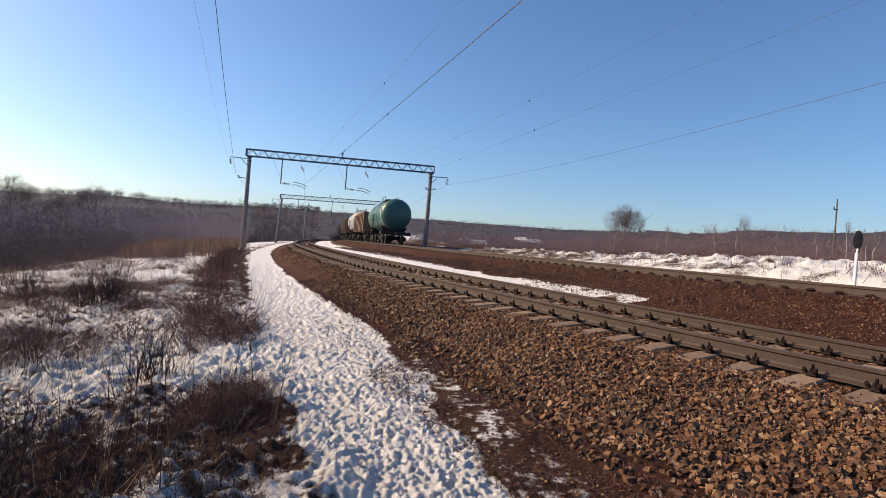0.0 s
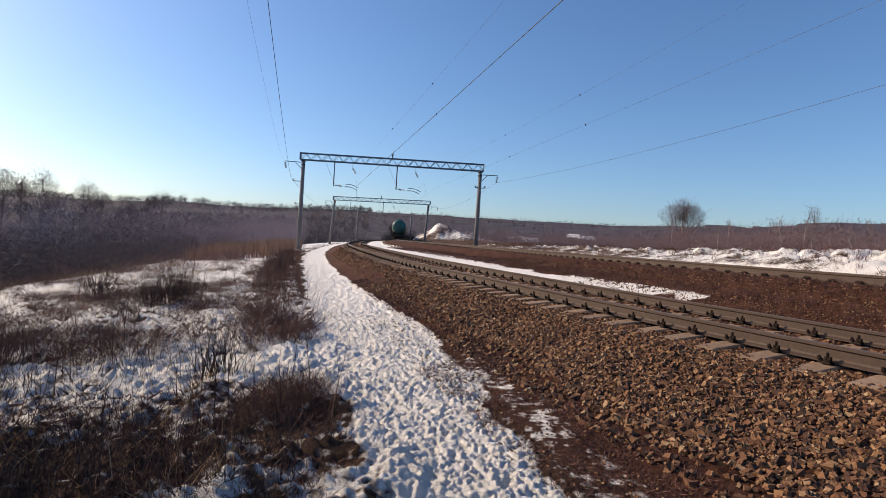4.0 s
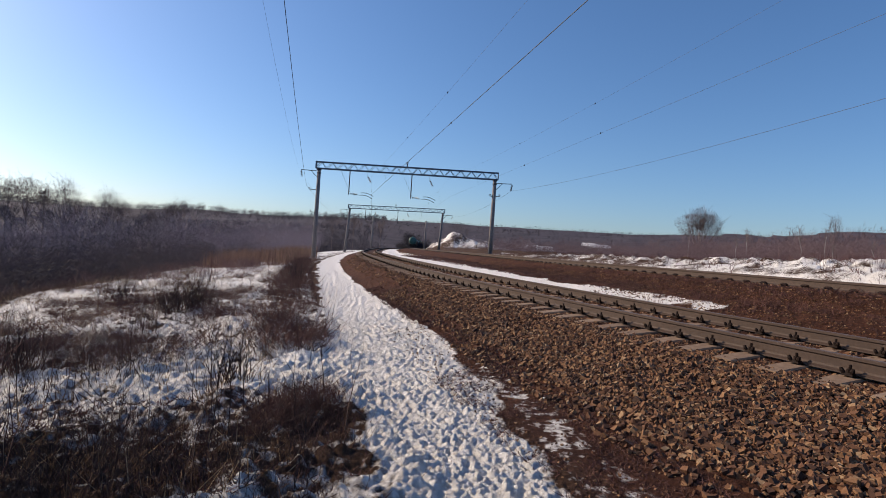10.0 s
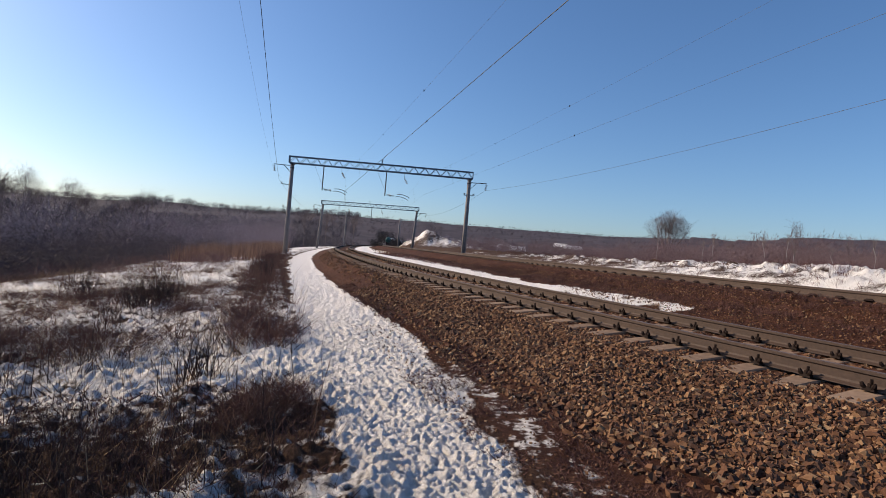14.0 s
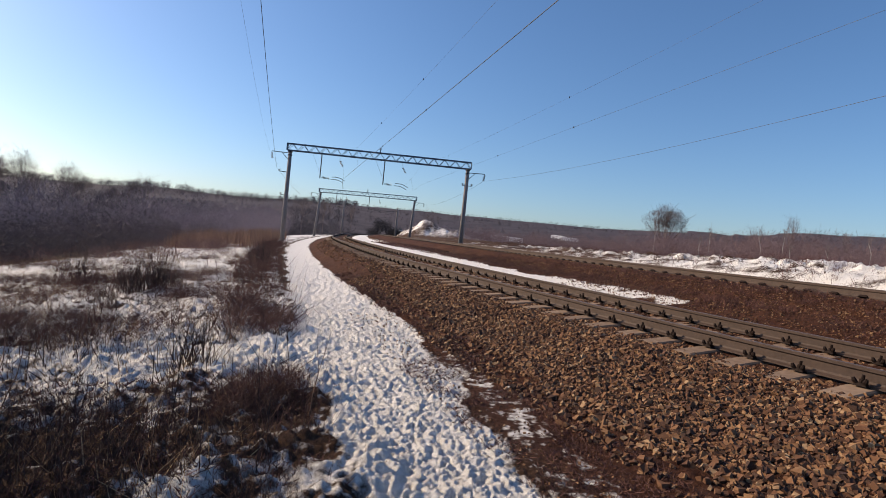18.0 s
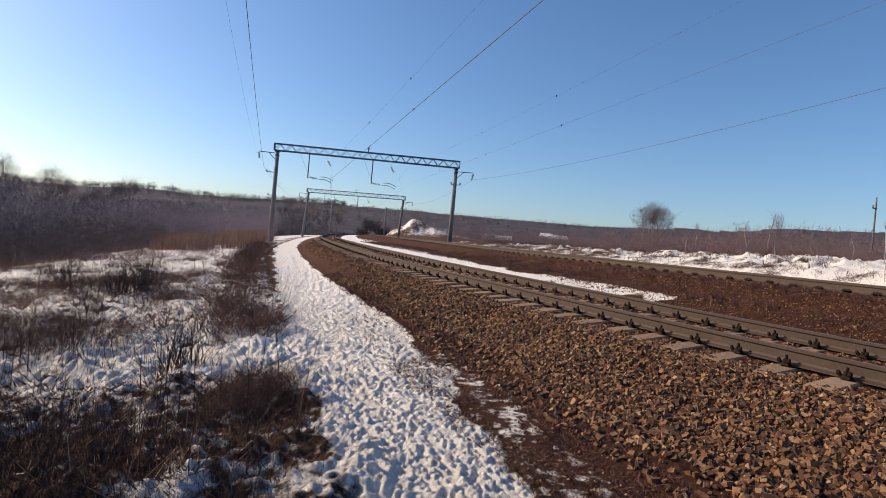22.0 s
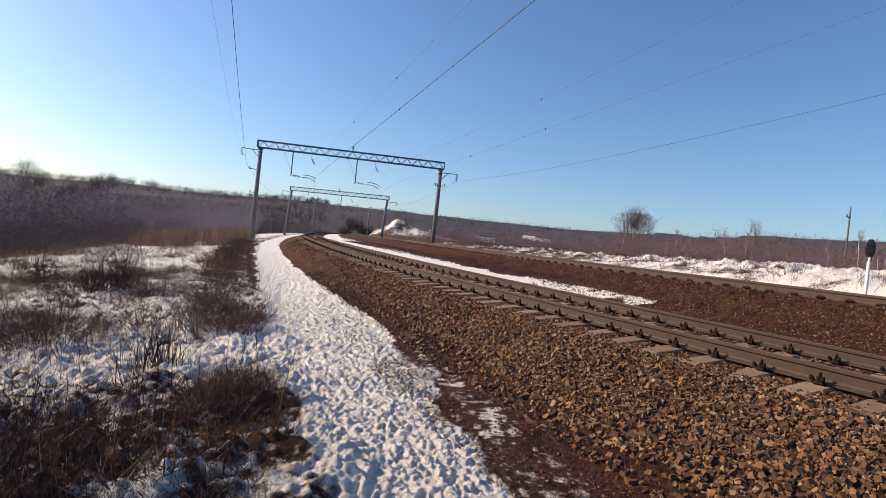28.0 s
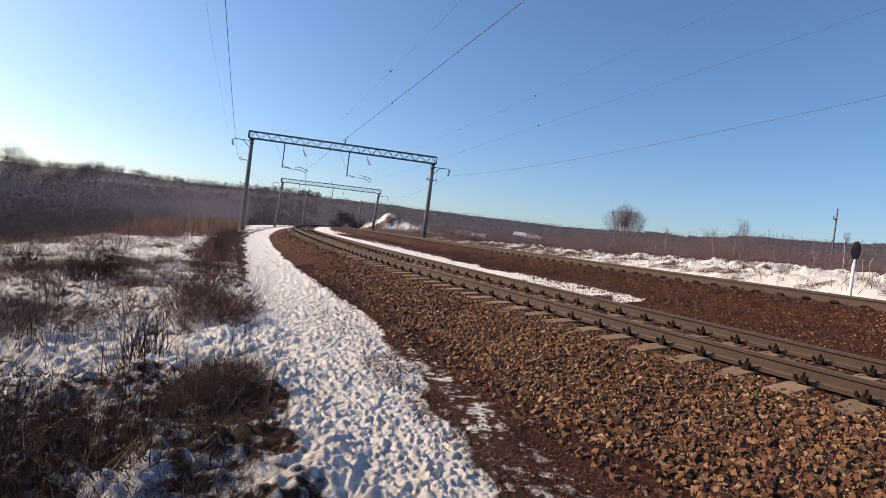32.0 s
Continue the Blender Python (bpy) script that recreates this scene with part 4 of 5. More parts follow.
def spots(n, L0, L1, lat0, lat1, seed, clump=None, thresh=0.5):
    """n random spots between two lats, thinned to clumps."""
    rng = np.random.default_rng(seed)
    L, lat = rng.uniform(L0, L1, n * 3), rng.uniform(lat0, lat1, n * 3)
    if clump:
        keep = fbm(L, lat, clump, seed, 2) > thresh
        L, lat = L[keep], lat[keep]
    L, lat = L[:n], lat[:n]
    x, y = line_xy(L, lat)
    return x, y, land(x, y)[0], rng


def make_grass(name, n, L0, L1, lat0, lat1, low, high, mat, label, seed, clump=None, thresh=0.5, width=0.004, lean=0.5):
    x, y, z, rng = spots(n, L0, L1, lat0, lat1, seed, clump, thresh)
    h = rng.uniform(low, high, len(x))
    a, t = rng.uniform(0, 6.283, len(x)), rng.random(len(x)) * lean
    p0 = np.stack([x, y, z - 0.02], 1)
    p1 = p0 + np.stack([np.cos(a) * t * h, np.sin(a) * t * h, h], 1)
    r = np.full(len(x), width)
    tagged(new(name, blades_mesh(name, p0, p1, r * 1.5, mat, seed)), label, "grass", kind="stuff")


make_grass("dry_grass", 9000, 1.5, 30, -9, 0.25, 0.06, 0.30, STRAW, "short dry straw standing in the snow", 61, 0.9, 0.5, 0.003, 1.2)
make_grass("dry_grass", 22000, 0.3, 6.5, 1.95, 3.0, 0.012, 0.06, WEED_BARK, "dead brown grass between path and ballast", 62, 0.4, 0.45, 0.003, 2.5)
make_grass("dry_grass", 9000, 6, 18, 2.8, 3.35, 0.012, 0.07, WEED_BARK, "dead brown grass at the foot of the ballast", 69, 0.6, 0.42, 0.004, 2.5)
make_grass("dry_grass", 9000, 3, 60, 8.6, 10.3, 0.03, 0.16, WEED_BARK, "dead brown weeds on the bank of the higher track", 63, 0.7, 0.45, 0.006, 1.6)
make_grass("dry_grass", 2600, 2, 60, 15.2, 26, 0.12, 0.5, WEED_BARK, "brown dry stalks in the snow bank", 64, 1.2, 0.5, 0.006, 0.9)
make_grass("dry_grass", 900, 9.5, 46, 0.2, 1.3, 0.3, 1.0, WEED_BARK, "tall thin reddish weeds along the snow path", 68, 1.6, 0.47, 0.0035, 0.8)
make_grass("dry_grass", 34000, 0.1, 5.8, -6.0, 0.8, 0.015, 0.07, WEED_BARK, "matted dark dead grass on the near slope", 66, 0.8, 0.42, 0.004, 2.2)
make_grass("dry_grass", 3000, 6, 20, -9, 0.9, 0.04, 0.18, BARK, "matted dark dead grass in the snow field", 67, 1.4, 0.52, 0.006, 1.8)
make_grass("dry_reeds", 7000, 34, 70, -6, -0.2, 0.4, 1.35, REED, "tawny dry reeds beside the snow path", 65, 3.0, 0.42, 0.010, 0.35)

# low brush that darkens the near slope
def tuft_sticks(seed, n, radius=0.0045, lean=1.6):
    """A unit-high tangle of thin leaning stems."""
    rng = np.random.default_rng(seed)
    a, t = rng.uniform(0, 6.283, n), rng.random(n) ** 0.7 * lean
    p0 = np.stack([rng.normal(0, 0.4, n), rng.normal(0, 0.4, n), rng.uniform(-0.05, 0.3, n)], 1)
    ln = rng.uniform(0.2, 0.75, n)
    p1 = p0 + np.stack([np.cos(a) * t, np.sin(a) * t, np.full(n, 0.9)], 1) * ln[:, None]
    r = radius * rng.uniform(0.6, 1.3, n)
    return p0, p1, r, r * 0.3


TUFT = [tuft_sticks(100 + i, 70) for i in range(8)]
UPRIGHT = [tuft_sticks(120 + i, 50, 0.006, 0.6) for i in range(6)]


def brush(n, L0, L1, lat0, lat1, seed, clump, thresh, low, high, mat, label, widen=1.0, least=2.2, kinds=None):
    x, y, z, rng = spots(n, L0, L1, lat0, lat1, seed, clump, thresh)
    keep = np.hypot(x, y) > least
    x, y, z = x[keep], y[keep], z[keep]
    scatter("brushwood", kinds or TUFT, [(a, b, c, rng.uniform(low, high), rng.uniform(0, 6.28)) for a, b, c in zip(x, y, z)], mat, label, "brush", widen, True)


TANGLE = [shrub_sticks(900 + i, 1.0, 7, 2, 0.013, 1.3, (1, 3), 0.35)[:4] for i in range(8)]
brush(1250, 0.1, 4.8, -4.8, 0.5, 70, 0.9, 0.42, 0.16, 0.40, BARK, "dense dark leafless brush beside the path", kinds=TANGLE)
brush(150, 1.5, 5.4, -3.6, 0.75, 171, 0.8, 0.44, 0.20, 0.45, WEED_BARK, "dense reddish brown brush beside the path", kinds=TANGLE)
brush(160, 0.4, 9, -8, 0.2, 71, 1.0, 0.54, 0.25, 0.55, BARK, "dense dark leafless brush over patchy snow", kinds=TANGLE)
brush(520, 7, 24, -10, 0.1, 72, 1.6, 0.51, 0.14, 0.42, WEED_BARK, "dark brown dead weeds in the snow field", 1.5)
brush(340, 8.0, 44, 0.0, 0.9, 73, 0.7, 0.48, 0.22, 0.6, WEED_BARK, "reddish brown weeds along the edge of the snow path", 1.6)
brush(220, 24, 60, -16, -1, 74, 4.0, 0.5, 0.4, 1.0, RED_BARK, "reddish brown weeds at the far end of the field", 2.5)
brush(1100, 3, 50, 8.8, 10.2, 75, 0.8, 0.42, 0.08, 0.2, WEED_BARK, "low dead weeds on the bank of the higher track", 2.0)
brush(900, 3, 70, 15.4, 27, 76, 1.2, 0.48, 0.15, 0.42, WEED_BARK, "brown dead weeds poking from the snow bank", 1.6, kinds=UPRIGHT)

brush(300, 7.5, 16, -5.5, -0.6, 77, 1.3, 0.52, 0.18, 0.42, WEED_BARK, "dark dead tussocks in the snow field", 1.5)

brush(200, 1.3, 4.2, -2.6, -0.5, 179, 0.8, 0.40, 0.28, 0.52, BARK, "dense dark leafless brush beside the path", kinds=TANGLE)
brush(150, 4.5, 8.2, -3.6, -0.9, 178, 0.8, 0.47, 0.25, 0.5, BARK, "dark leafless brush over patchy snow", kinds=TANGLE)
brush(90, 5.5, 9.5, -5.0, -1.6, 78, 0.9, 0.5, 0.22, 0.45, WEED_BARK, "dense reddish brown weeds in patchy snow", 1.2)
brush(55, 4.6, 5.6, 0.0, 0.75, 79, 0.6, 0.45, 0.18, 0.36, WEED_BARK, "dense reddish brown weeds at the edge of the path", 1.2)

# single shrubs and weed stalks that stand out
SHRUBS = [segments_mesh("bare_shrub", *shrub_sticks(200 + i, h, n, 3, 0.007, ln, (1, 2), 0.16)[:4], m) for i, (h, n, ln, m) in enumerate(
    ((0.9, 8, 0.8, BARK), (0.7, 11, 1.1, WEED_BARK), (1.2, 5, 0.5, WEED_BARK), (0.95, 60, 0.8, BARK)))]
STALKS = [segments_mesh("weed_stalk", *shrub_sticks(300 + i, h, 1, 3, 0.0072, 0.2, (1, 3))[:4], BARK) for i, h in enumerate((1.0, 1.25, 0.8))]


def plant(meshes, kind, az, d, scale, label, group, i=0, turn=0.0):
    p = bearing(az, d)
    p.z = land_z(p.x, p.y)
    ob = new(kind, meshes[i % len(meshes)])
    ob.matrix_basis = Matrix.Translation(p) @ Matrix.Rotation(turn, 4, "Z") @ Matrix.Scale(scale, 4)
    return tagged(ob, label, "shrub", group)


_rn = random.Random(12)
for i, (az, d, s) in enumerate(((-32.9, 12.6, 1.0), (-32.6, 12.8, 0.9), (-31.0, 12.9, 1.0), (-30.7, 13.0, 0.85), (-29.6, 13.6, 0.6), (-34.6, 10.4, 0.5))):
    plant(SHRUBS, "bare_shrub", az, d, s, "dense upright dark brown dead bush in the snow", "shrubs beside the path", 3, i * 2.0)
for i, (az, d, s) in enumerate(((-36.5, 11.5, 0.7), (-28.5, 12.2, 0.8), (-39, 9.5, 0.8), (-44, 8.0, 0.9), (-36, 6.6, 0.8), (-29, 8.6, 0.9), (-41, 5.4, 0.8),
                                (-27, 6.4, 0.75), (-33, 4.8, 0.6), (-24, 7.8, 0.9), (-26, 15, 1.2), (-37, 15, 1.1), (-23.5, 11, 0.9), (-22.6, 14.5, 1.0), (-45, 4.6, 0.7),
                                (-47, 12, 1.0), (-22, 5.0, 0.55), (-38, 20, 1.3), (-30, 20, 1.3), (-21.8, 20, 1.2))):
    plant(SHRUBS, "bare_shrub", az, d, s, "dark leafless shrub standing in patchy snow", "shrubs beside the path", i, _rn.uniform(0, 6))
for i, (az, d, s) in enumerate(((-17.3, 5.6, 0.95), (-21, 4.4, 0.9), (-30.5, 5.6, 1.0), (-19.5, 5.2, 0.7), (-25, 5.0, 0.9), (-39.5, 7, 1.1), (-35, 9, 1.1), (-20.5, 8, 0.9), (-18.6, 7.0, 0.6), (-16.0, 4.05, 1.05), (-18.5, 3.7, 0.75), (-20.5, 3.6, 0.8), (-24.5, 3.4, 0.7), (-28.5, 5.9, 0.85), (-29.4, 5.8, 0.7), (-22.5, 5.3, 0.8), (-26.5, 3.6, 0.6))):
    plant(STALKS, "weed_stalk", az, d, s, "thin dry weed stalk with bare branchlets", "weed stalks", i, _rn.uniform(0, 6))

for i in range(44):
    plant(STALKS, "weed_stalk", _rn.uniform(-48, -18), 3.6 + 11 * _rn.random() ** 1.3, _rn.uniform(0.5, 1.1), "thin dry weed stalk with bare branchlets", "weed stalks", i, _rn.uniform(0, 6))


# dense bushes beside the near slope; those off to the side throw its long shade
DENSE = [segments_mesh("dense_bush", *shrub_sticks(700 + i, 1.0, 34, 3, 0.006, 1.1, (1, 2), 0.2)[:4], WEED_BARK) for i in range(2)]
for i, (az, d, s) in enumerate(((-15.6, 4.15, 0.40), (-18.6, 4.05, 0.36), (-17.4, 5.1, 0.42), (-16.4, 5.0, 0.30), (-19.3, 5.3, 0.36), (-21.8, 4.9, 0.30), (-25.0, 4.5, 0.3), (-33, 4.6, 0.45), (-38, 4.9, 0.55), (-29, 4.5, 0.40), (-37, 7.6, 0.55), (-42, 9.5, 0.6),
                                (-51, 4.2, 1.0), (-57, 4.6, 1.4), (-62, 4.4, 1.5), (-53, 5.2, 1.3), (-68, 3.8, 1.5), (-60, 5.4, 1.6), (-56, 3.6, 1.2), (-74, 3.4, 1.5), (-65, 5.0, 1.7), (-70, 4.8, 1.7))):
    plant(DENSE, "dense_bush", az, d, s, "dense dark leafless bush shading the snow", "dense bushes", i, _rn.uniform(0, 6))


# trees
def make_tree(az, r, seed, height, wide, low, twigs, label, bark, radius=0.12, group="bare trees", fine=0.016):
    """A bare tree: trunk, forking limbs, and a rounded crown of fine twigs from low up, wide across."""
    p = bearing(az, r)
    p.z = land_z(p.x, p.y)
    t = thing("bare_tree", Matrix.Translation(p), label, "tree", group)
    rnd, rng, out = random.Random(seed), np.random.default_rng(seed), []
    top = height * (low + 0.12)
    part("trunk", Build().tube([(0, 0, -0.3), (rnd.uniform(-0.1, 0.1), 0, top * 0.6), (rnd.uniform(-0.15, 0.15), 0, top)], [radius, radius * 0.8, radius * 0.62], 8), bark, t)
    ch = height * (1 - low) / 2
    c = np.array([0, 0, height * (1 + low) / 2])
    n = 16
    for k in range(n):
        a, e = 6.283 * k / n + rnd.uniform(-0.3, 0.3), rnd.uniform(0.15, 1.45)
        end = c + np.array([math.cos(a) * math.cos(e) * wide, math.sin(a) * math.cos(e) * wide, math.sin(e) * ch]) * 0.8
        a0 = np.array([0, 0, top * rnd.uniform(0.7, 1.0)])
        m1 = a0 + (end - a0) * 0.5 + np.array([rnd.gauss(0, 0.05), rnd.gauss(0, 0.05), 0.05]) * height * 0.6
        out += [(a0, m1, radius * 0.4, radius * 0.25), (m1, end, radius * 0.25, radius * 0.09)]
        for _ in range(5):
            s0 = m1 + (end - m1) * rnd.random()
            s1 = s0 + (s0 - c) * 0.25 + np.array([rnd.gauss(0, 0.06), rnd.gauss(0, 0.06), rnd.gauss(0.03, 0.04)]) * height * 0.8
            out.append((s0, s1, radius * 0.13, radius * 0.05))
    o = [np.array([q[i] for q in out]) for i in range(4)]
    crown = part("crown", segments_mesh("crown", *o, GREY_BARK, 4), None, t)
    u = rng.normal(0, 1, (twigs, 3))
    u /= np.linalg.norm(u, axis=1, keepdims=True)
    u[:, 2] = np.where(u[:, 2] < -0.35, -u[:, 2], u[:, 2])
    lumpy = 0.86 + 0.22 * np.sin(3.1 * np.arctan2(u[:, 1], u[:, 0]) + seed) * np.cos(4 * u[:, 2] + seed)
    rad = rng.random(twigs) ** 0.45 * lumpy
    p0 = c + u * rad[:, None] * [wide, wide, ch] * 0.86
    d = u * [0.8, 0.8, 0.6] + [0, 0, 0.4] + rng.normal(0, 0.3, (twigs, 3))
    d /= np.linalg.norm(d, axis=1, keepdims=True)
    p1 = p0 + d * rng.uniform(0.10, 0.24, (twigs, 1)) * min(wide, 1.9)
    part("twig_cloud", blades_mesh("twig_cloud", p0, p1, rng.uniform(0.5, 1.0, twigs) * fine, GREY_BARK, seed), None, crown)
    return t


make_tree(18.2, 85, 5, 8.9, 3.9, 0.10, 11000, "broad round-crowned bare tree above the brown thicket", GREY_BARK, 0.17, fine=0.014)
make_tree(28.6, 62, 8, 5.6, 0.9, 0.3, 420, "slender bare birch rising over the brown thicket", BIRCH, 0.06)
make_tree(22.2, 70, 9, 4.1, 0.7, 0.35, 260, "slim bare sapling rising over the brown thicket", BIRCH, 0.05)
make_tree(23.4, 72, 19, 4.2, 0.8, 0.4, 260, "slim bare sapling rising over the brown thicket", BIRCH, 0.05)
make_tree(25.6, 66, 18, 4.2, 1.1, 0.3, 300, "bushy bare sapling over the brown thicket", GREY_BARK, 0.05)
make_tree(32.5, 58, 10, 3.8, 0.6, 0.35, 220, "slim bare sapling rising over the brown thicket", GREY_BARK, 0.05)
make_tree(37.5, 52, 13, 3.7, 1.0, 0.3, 380, "bushy bare sapling over the brown thicket", GREY_BARK, 0.06)
make_tree(39.5, 50, 14, 4.0, 1.2, 0.3, 380, "bushy bare sapling over the brown thicket", GREY_BARK, 0.06)
for i, (az, r) in enumerate(((21.3, 31), (22.1, 34), (26.2, 36), (28.6, 33), (28.0, 30), (36.3, 24), (37.7, 25), (38.2, 22), (17.2, 44), (31.3, 31), (34.1, 27))):
    make_tree(az, r, 60 + i, 0.05 * r * (0.8 + 0.25 * (i % 3)), 0.16, 0.6, 40, "thin pale birch sapling at the edge of the snow bank", BIRCH, 0.013, "birch saplings", 0.007)
for i, (az, r, top, w, low) in enumerate(((-49.5, 92, 4.6, 2.2, 0.45), (-47.2, 94, 4.9, 2.2, 0.45), (-45.5, 92, 4.15, 1.3, 0.5), (-44.2, 94, 4.5, 1.6, 0.5), (-43.0, 95, 3.7, 1.2, 0.55), (-41.6, 96, 4.6, 1.5, 0.45), (-40.8, 104, 2.9, 1.6, 0.5),
                                        (-38.4, 106, 4.1, 1.8, 0.42), (-37.4, 108, 3.0, 1.4, 0.5), (-35.0, 118, 2.5, 1.2, 0.5), (-33.6, 120, 3.1, 1.2, 0.5), (-32.6, 120, 3.6, 1.6, 0.5), (-18.3, 150, 3.5, 2.4, 0.4), (-16.2, 165, 3.4, 1.8, 0.4), (-13.4, 190, 3.4, 2.0, 0.4), (-5.4, 260, 3.5, 4.5, 0.4))):
    p = bearing(az, r)
    make_tree(az, r, 20 + i, 1.55 + math.tan(radians(top)) * r - land_z(p.x, p.y), w * 1.9, low, 3000, "tall bare tree with fine grey crown above dark woods", GREY_BARK, 0.10, fine=0.010 + r * 0.00006)

# thickets and woods, kept as stuff
def crown_sticks(seed, twigs, wide=0.36, low=0.12, radius=0.012, trunk=0.02, reach=(0.08, 0.24), up=0.55):
    """A unit-high leafless crown: a trunk, and twigs that fan out in a rounded cloud."""
    rng = np.random.default_rng(seed)
    u = rng.normal(0, 1, (twigs, 3))
    u /= np.linalg.norm(u, axis=1, keepdims=True)
    rad = rng.random(twigs) ** 0.4
    c = np.array([0, 0, (1 + low) / 2])
    p0 = c + u * rad[:, None] * [wide, wide, (1 - low) / 2] * 0.85
    d = u * [0.7, 0.7, 0.5] + [0, 0, up] + rng.normal(0, 0.35, (twigs, 3))
    d /= np.linalg.norm(d, axis=1, keepdims=True)
    p1 = p0 + d * rng.uniform(*reach, (twigs, 1))
    p1[:, 2] = np.minimum(p1[:, 2], 1.03)
    r0 = radius * rng.uniform(0.5, 1.2, twigs)
    limbs = 4
    a = rng.uniform(0, 6.283, limbs)
    q1 = np.stack([np.cos(a) * wide * 0.5, np.sin(a) * wide * 0.5, np.full(limbs, 0.7)], 1)
    q0 = np.stack([a * 0, a * 0, np.full(limbs, low)], 1)
    return (np.concatenate([p0, q0, [[0, 0, -0.05]]]), np.concatenate([p1, q1, [[0, 0, 0.5]]]),
            np.concatenate([r0, np.full(limbs, trunk * 0.6), [trunk]]), np.concatenate([r0 * 0.35, np.full(limbs, trunk * 0.2), [trunk * 0.6]]))


BUSH = [crown_sticks(500 + i, 210, 0.65, -0.1, 0.0070, 0.007, (0.05, 0.16)) for i in range(6)]
WOOD = [crown_sticks(520 + i, 210, 0.42, 0.0, 0.0070, 0.010, (0.04, 0.13)) for i in range(6)]
HAIR = [crown_sticks(620 + i, 330, 0.6, -0.15, 0.0036, 0.004, (0.04, 0.13), 0.2) for i in range(6)]
DEEP = [crown_sticks(580 + i, 420, 0.40, 0.0, 0.0036, 0.005, (0.02, 0.06), 0.1) for i in range(6)]
FAR = [crown_sticks(540 + i, 60, 0.5, 0.0, 0.024, 0.02) for i in range(6)]


def thicket(name, n, az0, az1, r0, r1, h0, h1, mat, label, seed, kinds, widen=1.0, avoid=True, clump=14, vary=0.9):
    rng = np.random.default_rng(seed)
    az, r = np.radians(rng.uniform(az0, az1, n)), np.sqrt(rng.uniform(r0 * r0, r1 * r1, n))
    x, y = np.sin(az) * r, np.cos(az) * r
    if avoid:
        L, lat = to_line(x, y)
        keep = ((lat < -6) | (lat > 24)) & (knoll(x, y) < 0.4)
        x, y = x[keep], y[keep]
    z = land(x, y)[0]
    h = rng.uniform(h0, h1, len(x)) * (1 - vary * 0.5 + vary * fbm(x, y, clump, seed))
    scatter(name, kinds, [(a, b, c, d, e) for a, b, c, d, e in zip(x, y, z, h, rng.uniform(0, 6.28, len(x)))], mat, label, "woods", widen, True)


thicket("thicket", 760, -60, -21, 24, 62, 1.6, 3.2, SHADED_HOLLOW, "tangled leafless thicket downhill of the field, shade in its colour", 81, HAIR, 1.0)
thicket("woods", 420, -64, -38, 62, 150, 5.8, 8.4, HAZED_WOOD, "dark leafless woods in the hollow", 82, DEEP, 1.0, vary=0.5)
thicket("woods", 480, -38, -20, 60, 160, 5.2, 7.4, HAZED_WOOD, "lower dark leafless woods in the hollow", 98, DEEP, 1.1, vary=0.5)
thicket("woods", 700, -60, -12, 140, 330, 4.0, 6.6, HAZED_HILL_WOOD, "leafless woods on the slope, tinted with haze", 83, WOOD, 1.4)
thicket("thicket", 200, 17, 28, 44, 80, 1.9, 2.5, HAZE_BARK, "hazy brown leafless thicket behind the snow bank", 92, HAIR, 1.1, clump=22, vary=0.6)
thicket("thicket", 440, 25, 46, 46, 78, 2.5, 3.2, HAZE_BARK, "tall hazy brown leafless thicket behind the snow bank", 90, HAIR, 1.1, clump=22, vary=0.5)
thicket("thicket", 800, -1, 46, 36, 70, 1.3, 2.1, HAZE_BARK, "reddish brown leafless thicket behind the snow bank", 84, HAIR, 0.9, vary=0.6)
thicket("thicket", 480, -3, 46, 70, 150, 1.8, 3.2, HAZE_BARK, "brown leafless thicket in the flat land", 85, BUSH, 1.2)
thicket("woods", 700, -14, 46, 160, 420, 2.5, 4.4, HAZED_HILL_WOOD, "leafless woods in the valley, tinted with haze", 86, WOOD, 2.2)
thicket("woods", 3000, -60, 46, 420, 1050, 2.5, 4.6, HAZED_HILL_WOOD, "far leafless woods covering the hills", 87, FAR, 1.0)
thicket("woods", 1500, -60, -13, 330, 640, 4.0, 7.0, HAZED_HILL_WOOD, "dense dark leafless woods on the hillside", 93, FAR, 0.9)
thicket("woods", 900, -60, -13, 780, 1000, 6.5, 10.5, HAZED_HILL_WOOD, "dark leafless woods along the ridge", 99, FAR, 0.8)
thicket("thicket", 110, -8.2, -0.5, 156, 176, 0.4, 1.3, HAZED_WOOD, "dark bushes scattered on the snowy knoll", 88, BUSH, 1.6, False)
thicket("thicket", 130, -4, 3, 185, 230, 3.0, 6.0, HAZED_WOOD, "dark bare trees behind the snowy knoll", 89, WOOD, 1.6, False)

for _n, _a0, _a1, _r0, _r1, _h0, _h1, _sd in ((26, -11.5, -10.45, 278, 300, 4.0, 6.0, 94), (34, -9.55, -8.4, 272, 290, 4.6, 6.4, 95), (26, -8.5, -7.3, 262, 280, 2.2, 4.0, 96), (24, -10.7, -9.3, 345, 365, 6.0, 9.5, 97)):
    thicket("thicket", _n, _a0, _a1, _r0, _r1, _h0, _h1, SHADE_WOOD, "dense thicket where the line leaves the view, shade put into its black", _sd, DEEP, 3.5, False, vary=1.0, clump=5)

# ------------------------------------------------------------------ signal, poles, houses
WHITE = mottled("white_paint", (0.62, 0.60, 0.57), (0.82, 0.80, 0.76), 6, 0.6, bumps=0.05)
BLACK = mottled("black_paint", (0.010, 0.010, 0.012), (0.03, 0.03, 0.034), 8, 0.55, bumps=0.05)
OLD_WOOD = mottled("weathered_timber", (0.07, 0.06, 0.055), (0.16, 0.14, 0.125), 6, 0.9)
PALE_WOOD = mottled("bleached_wood", (0.30, 0.25, 0.19), (0.52, 0.46, 0.38), 14, 0.9)
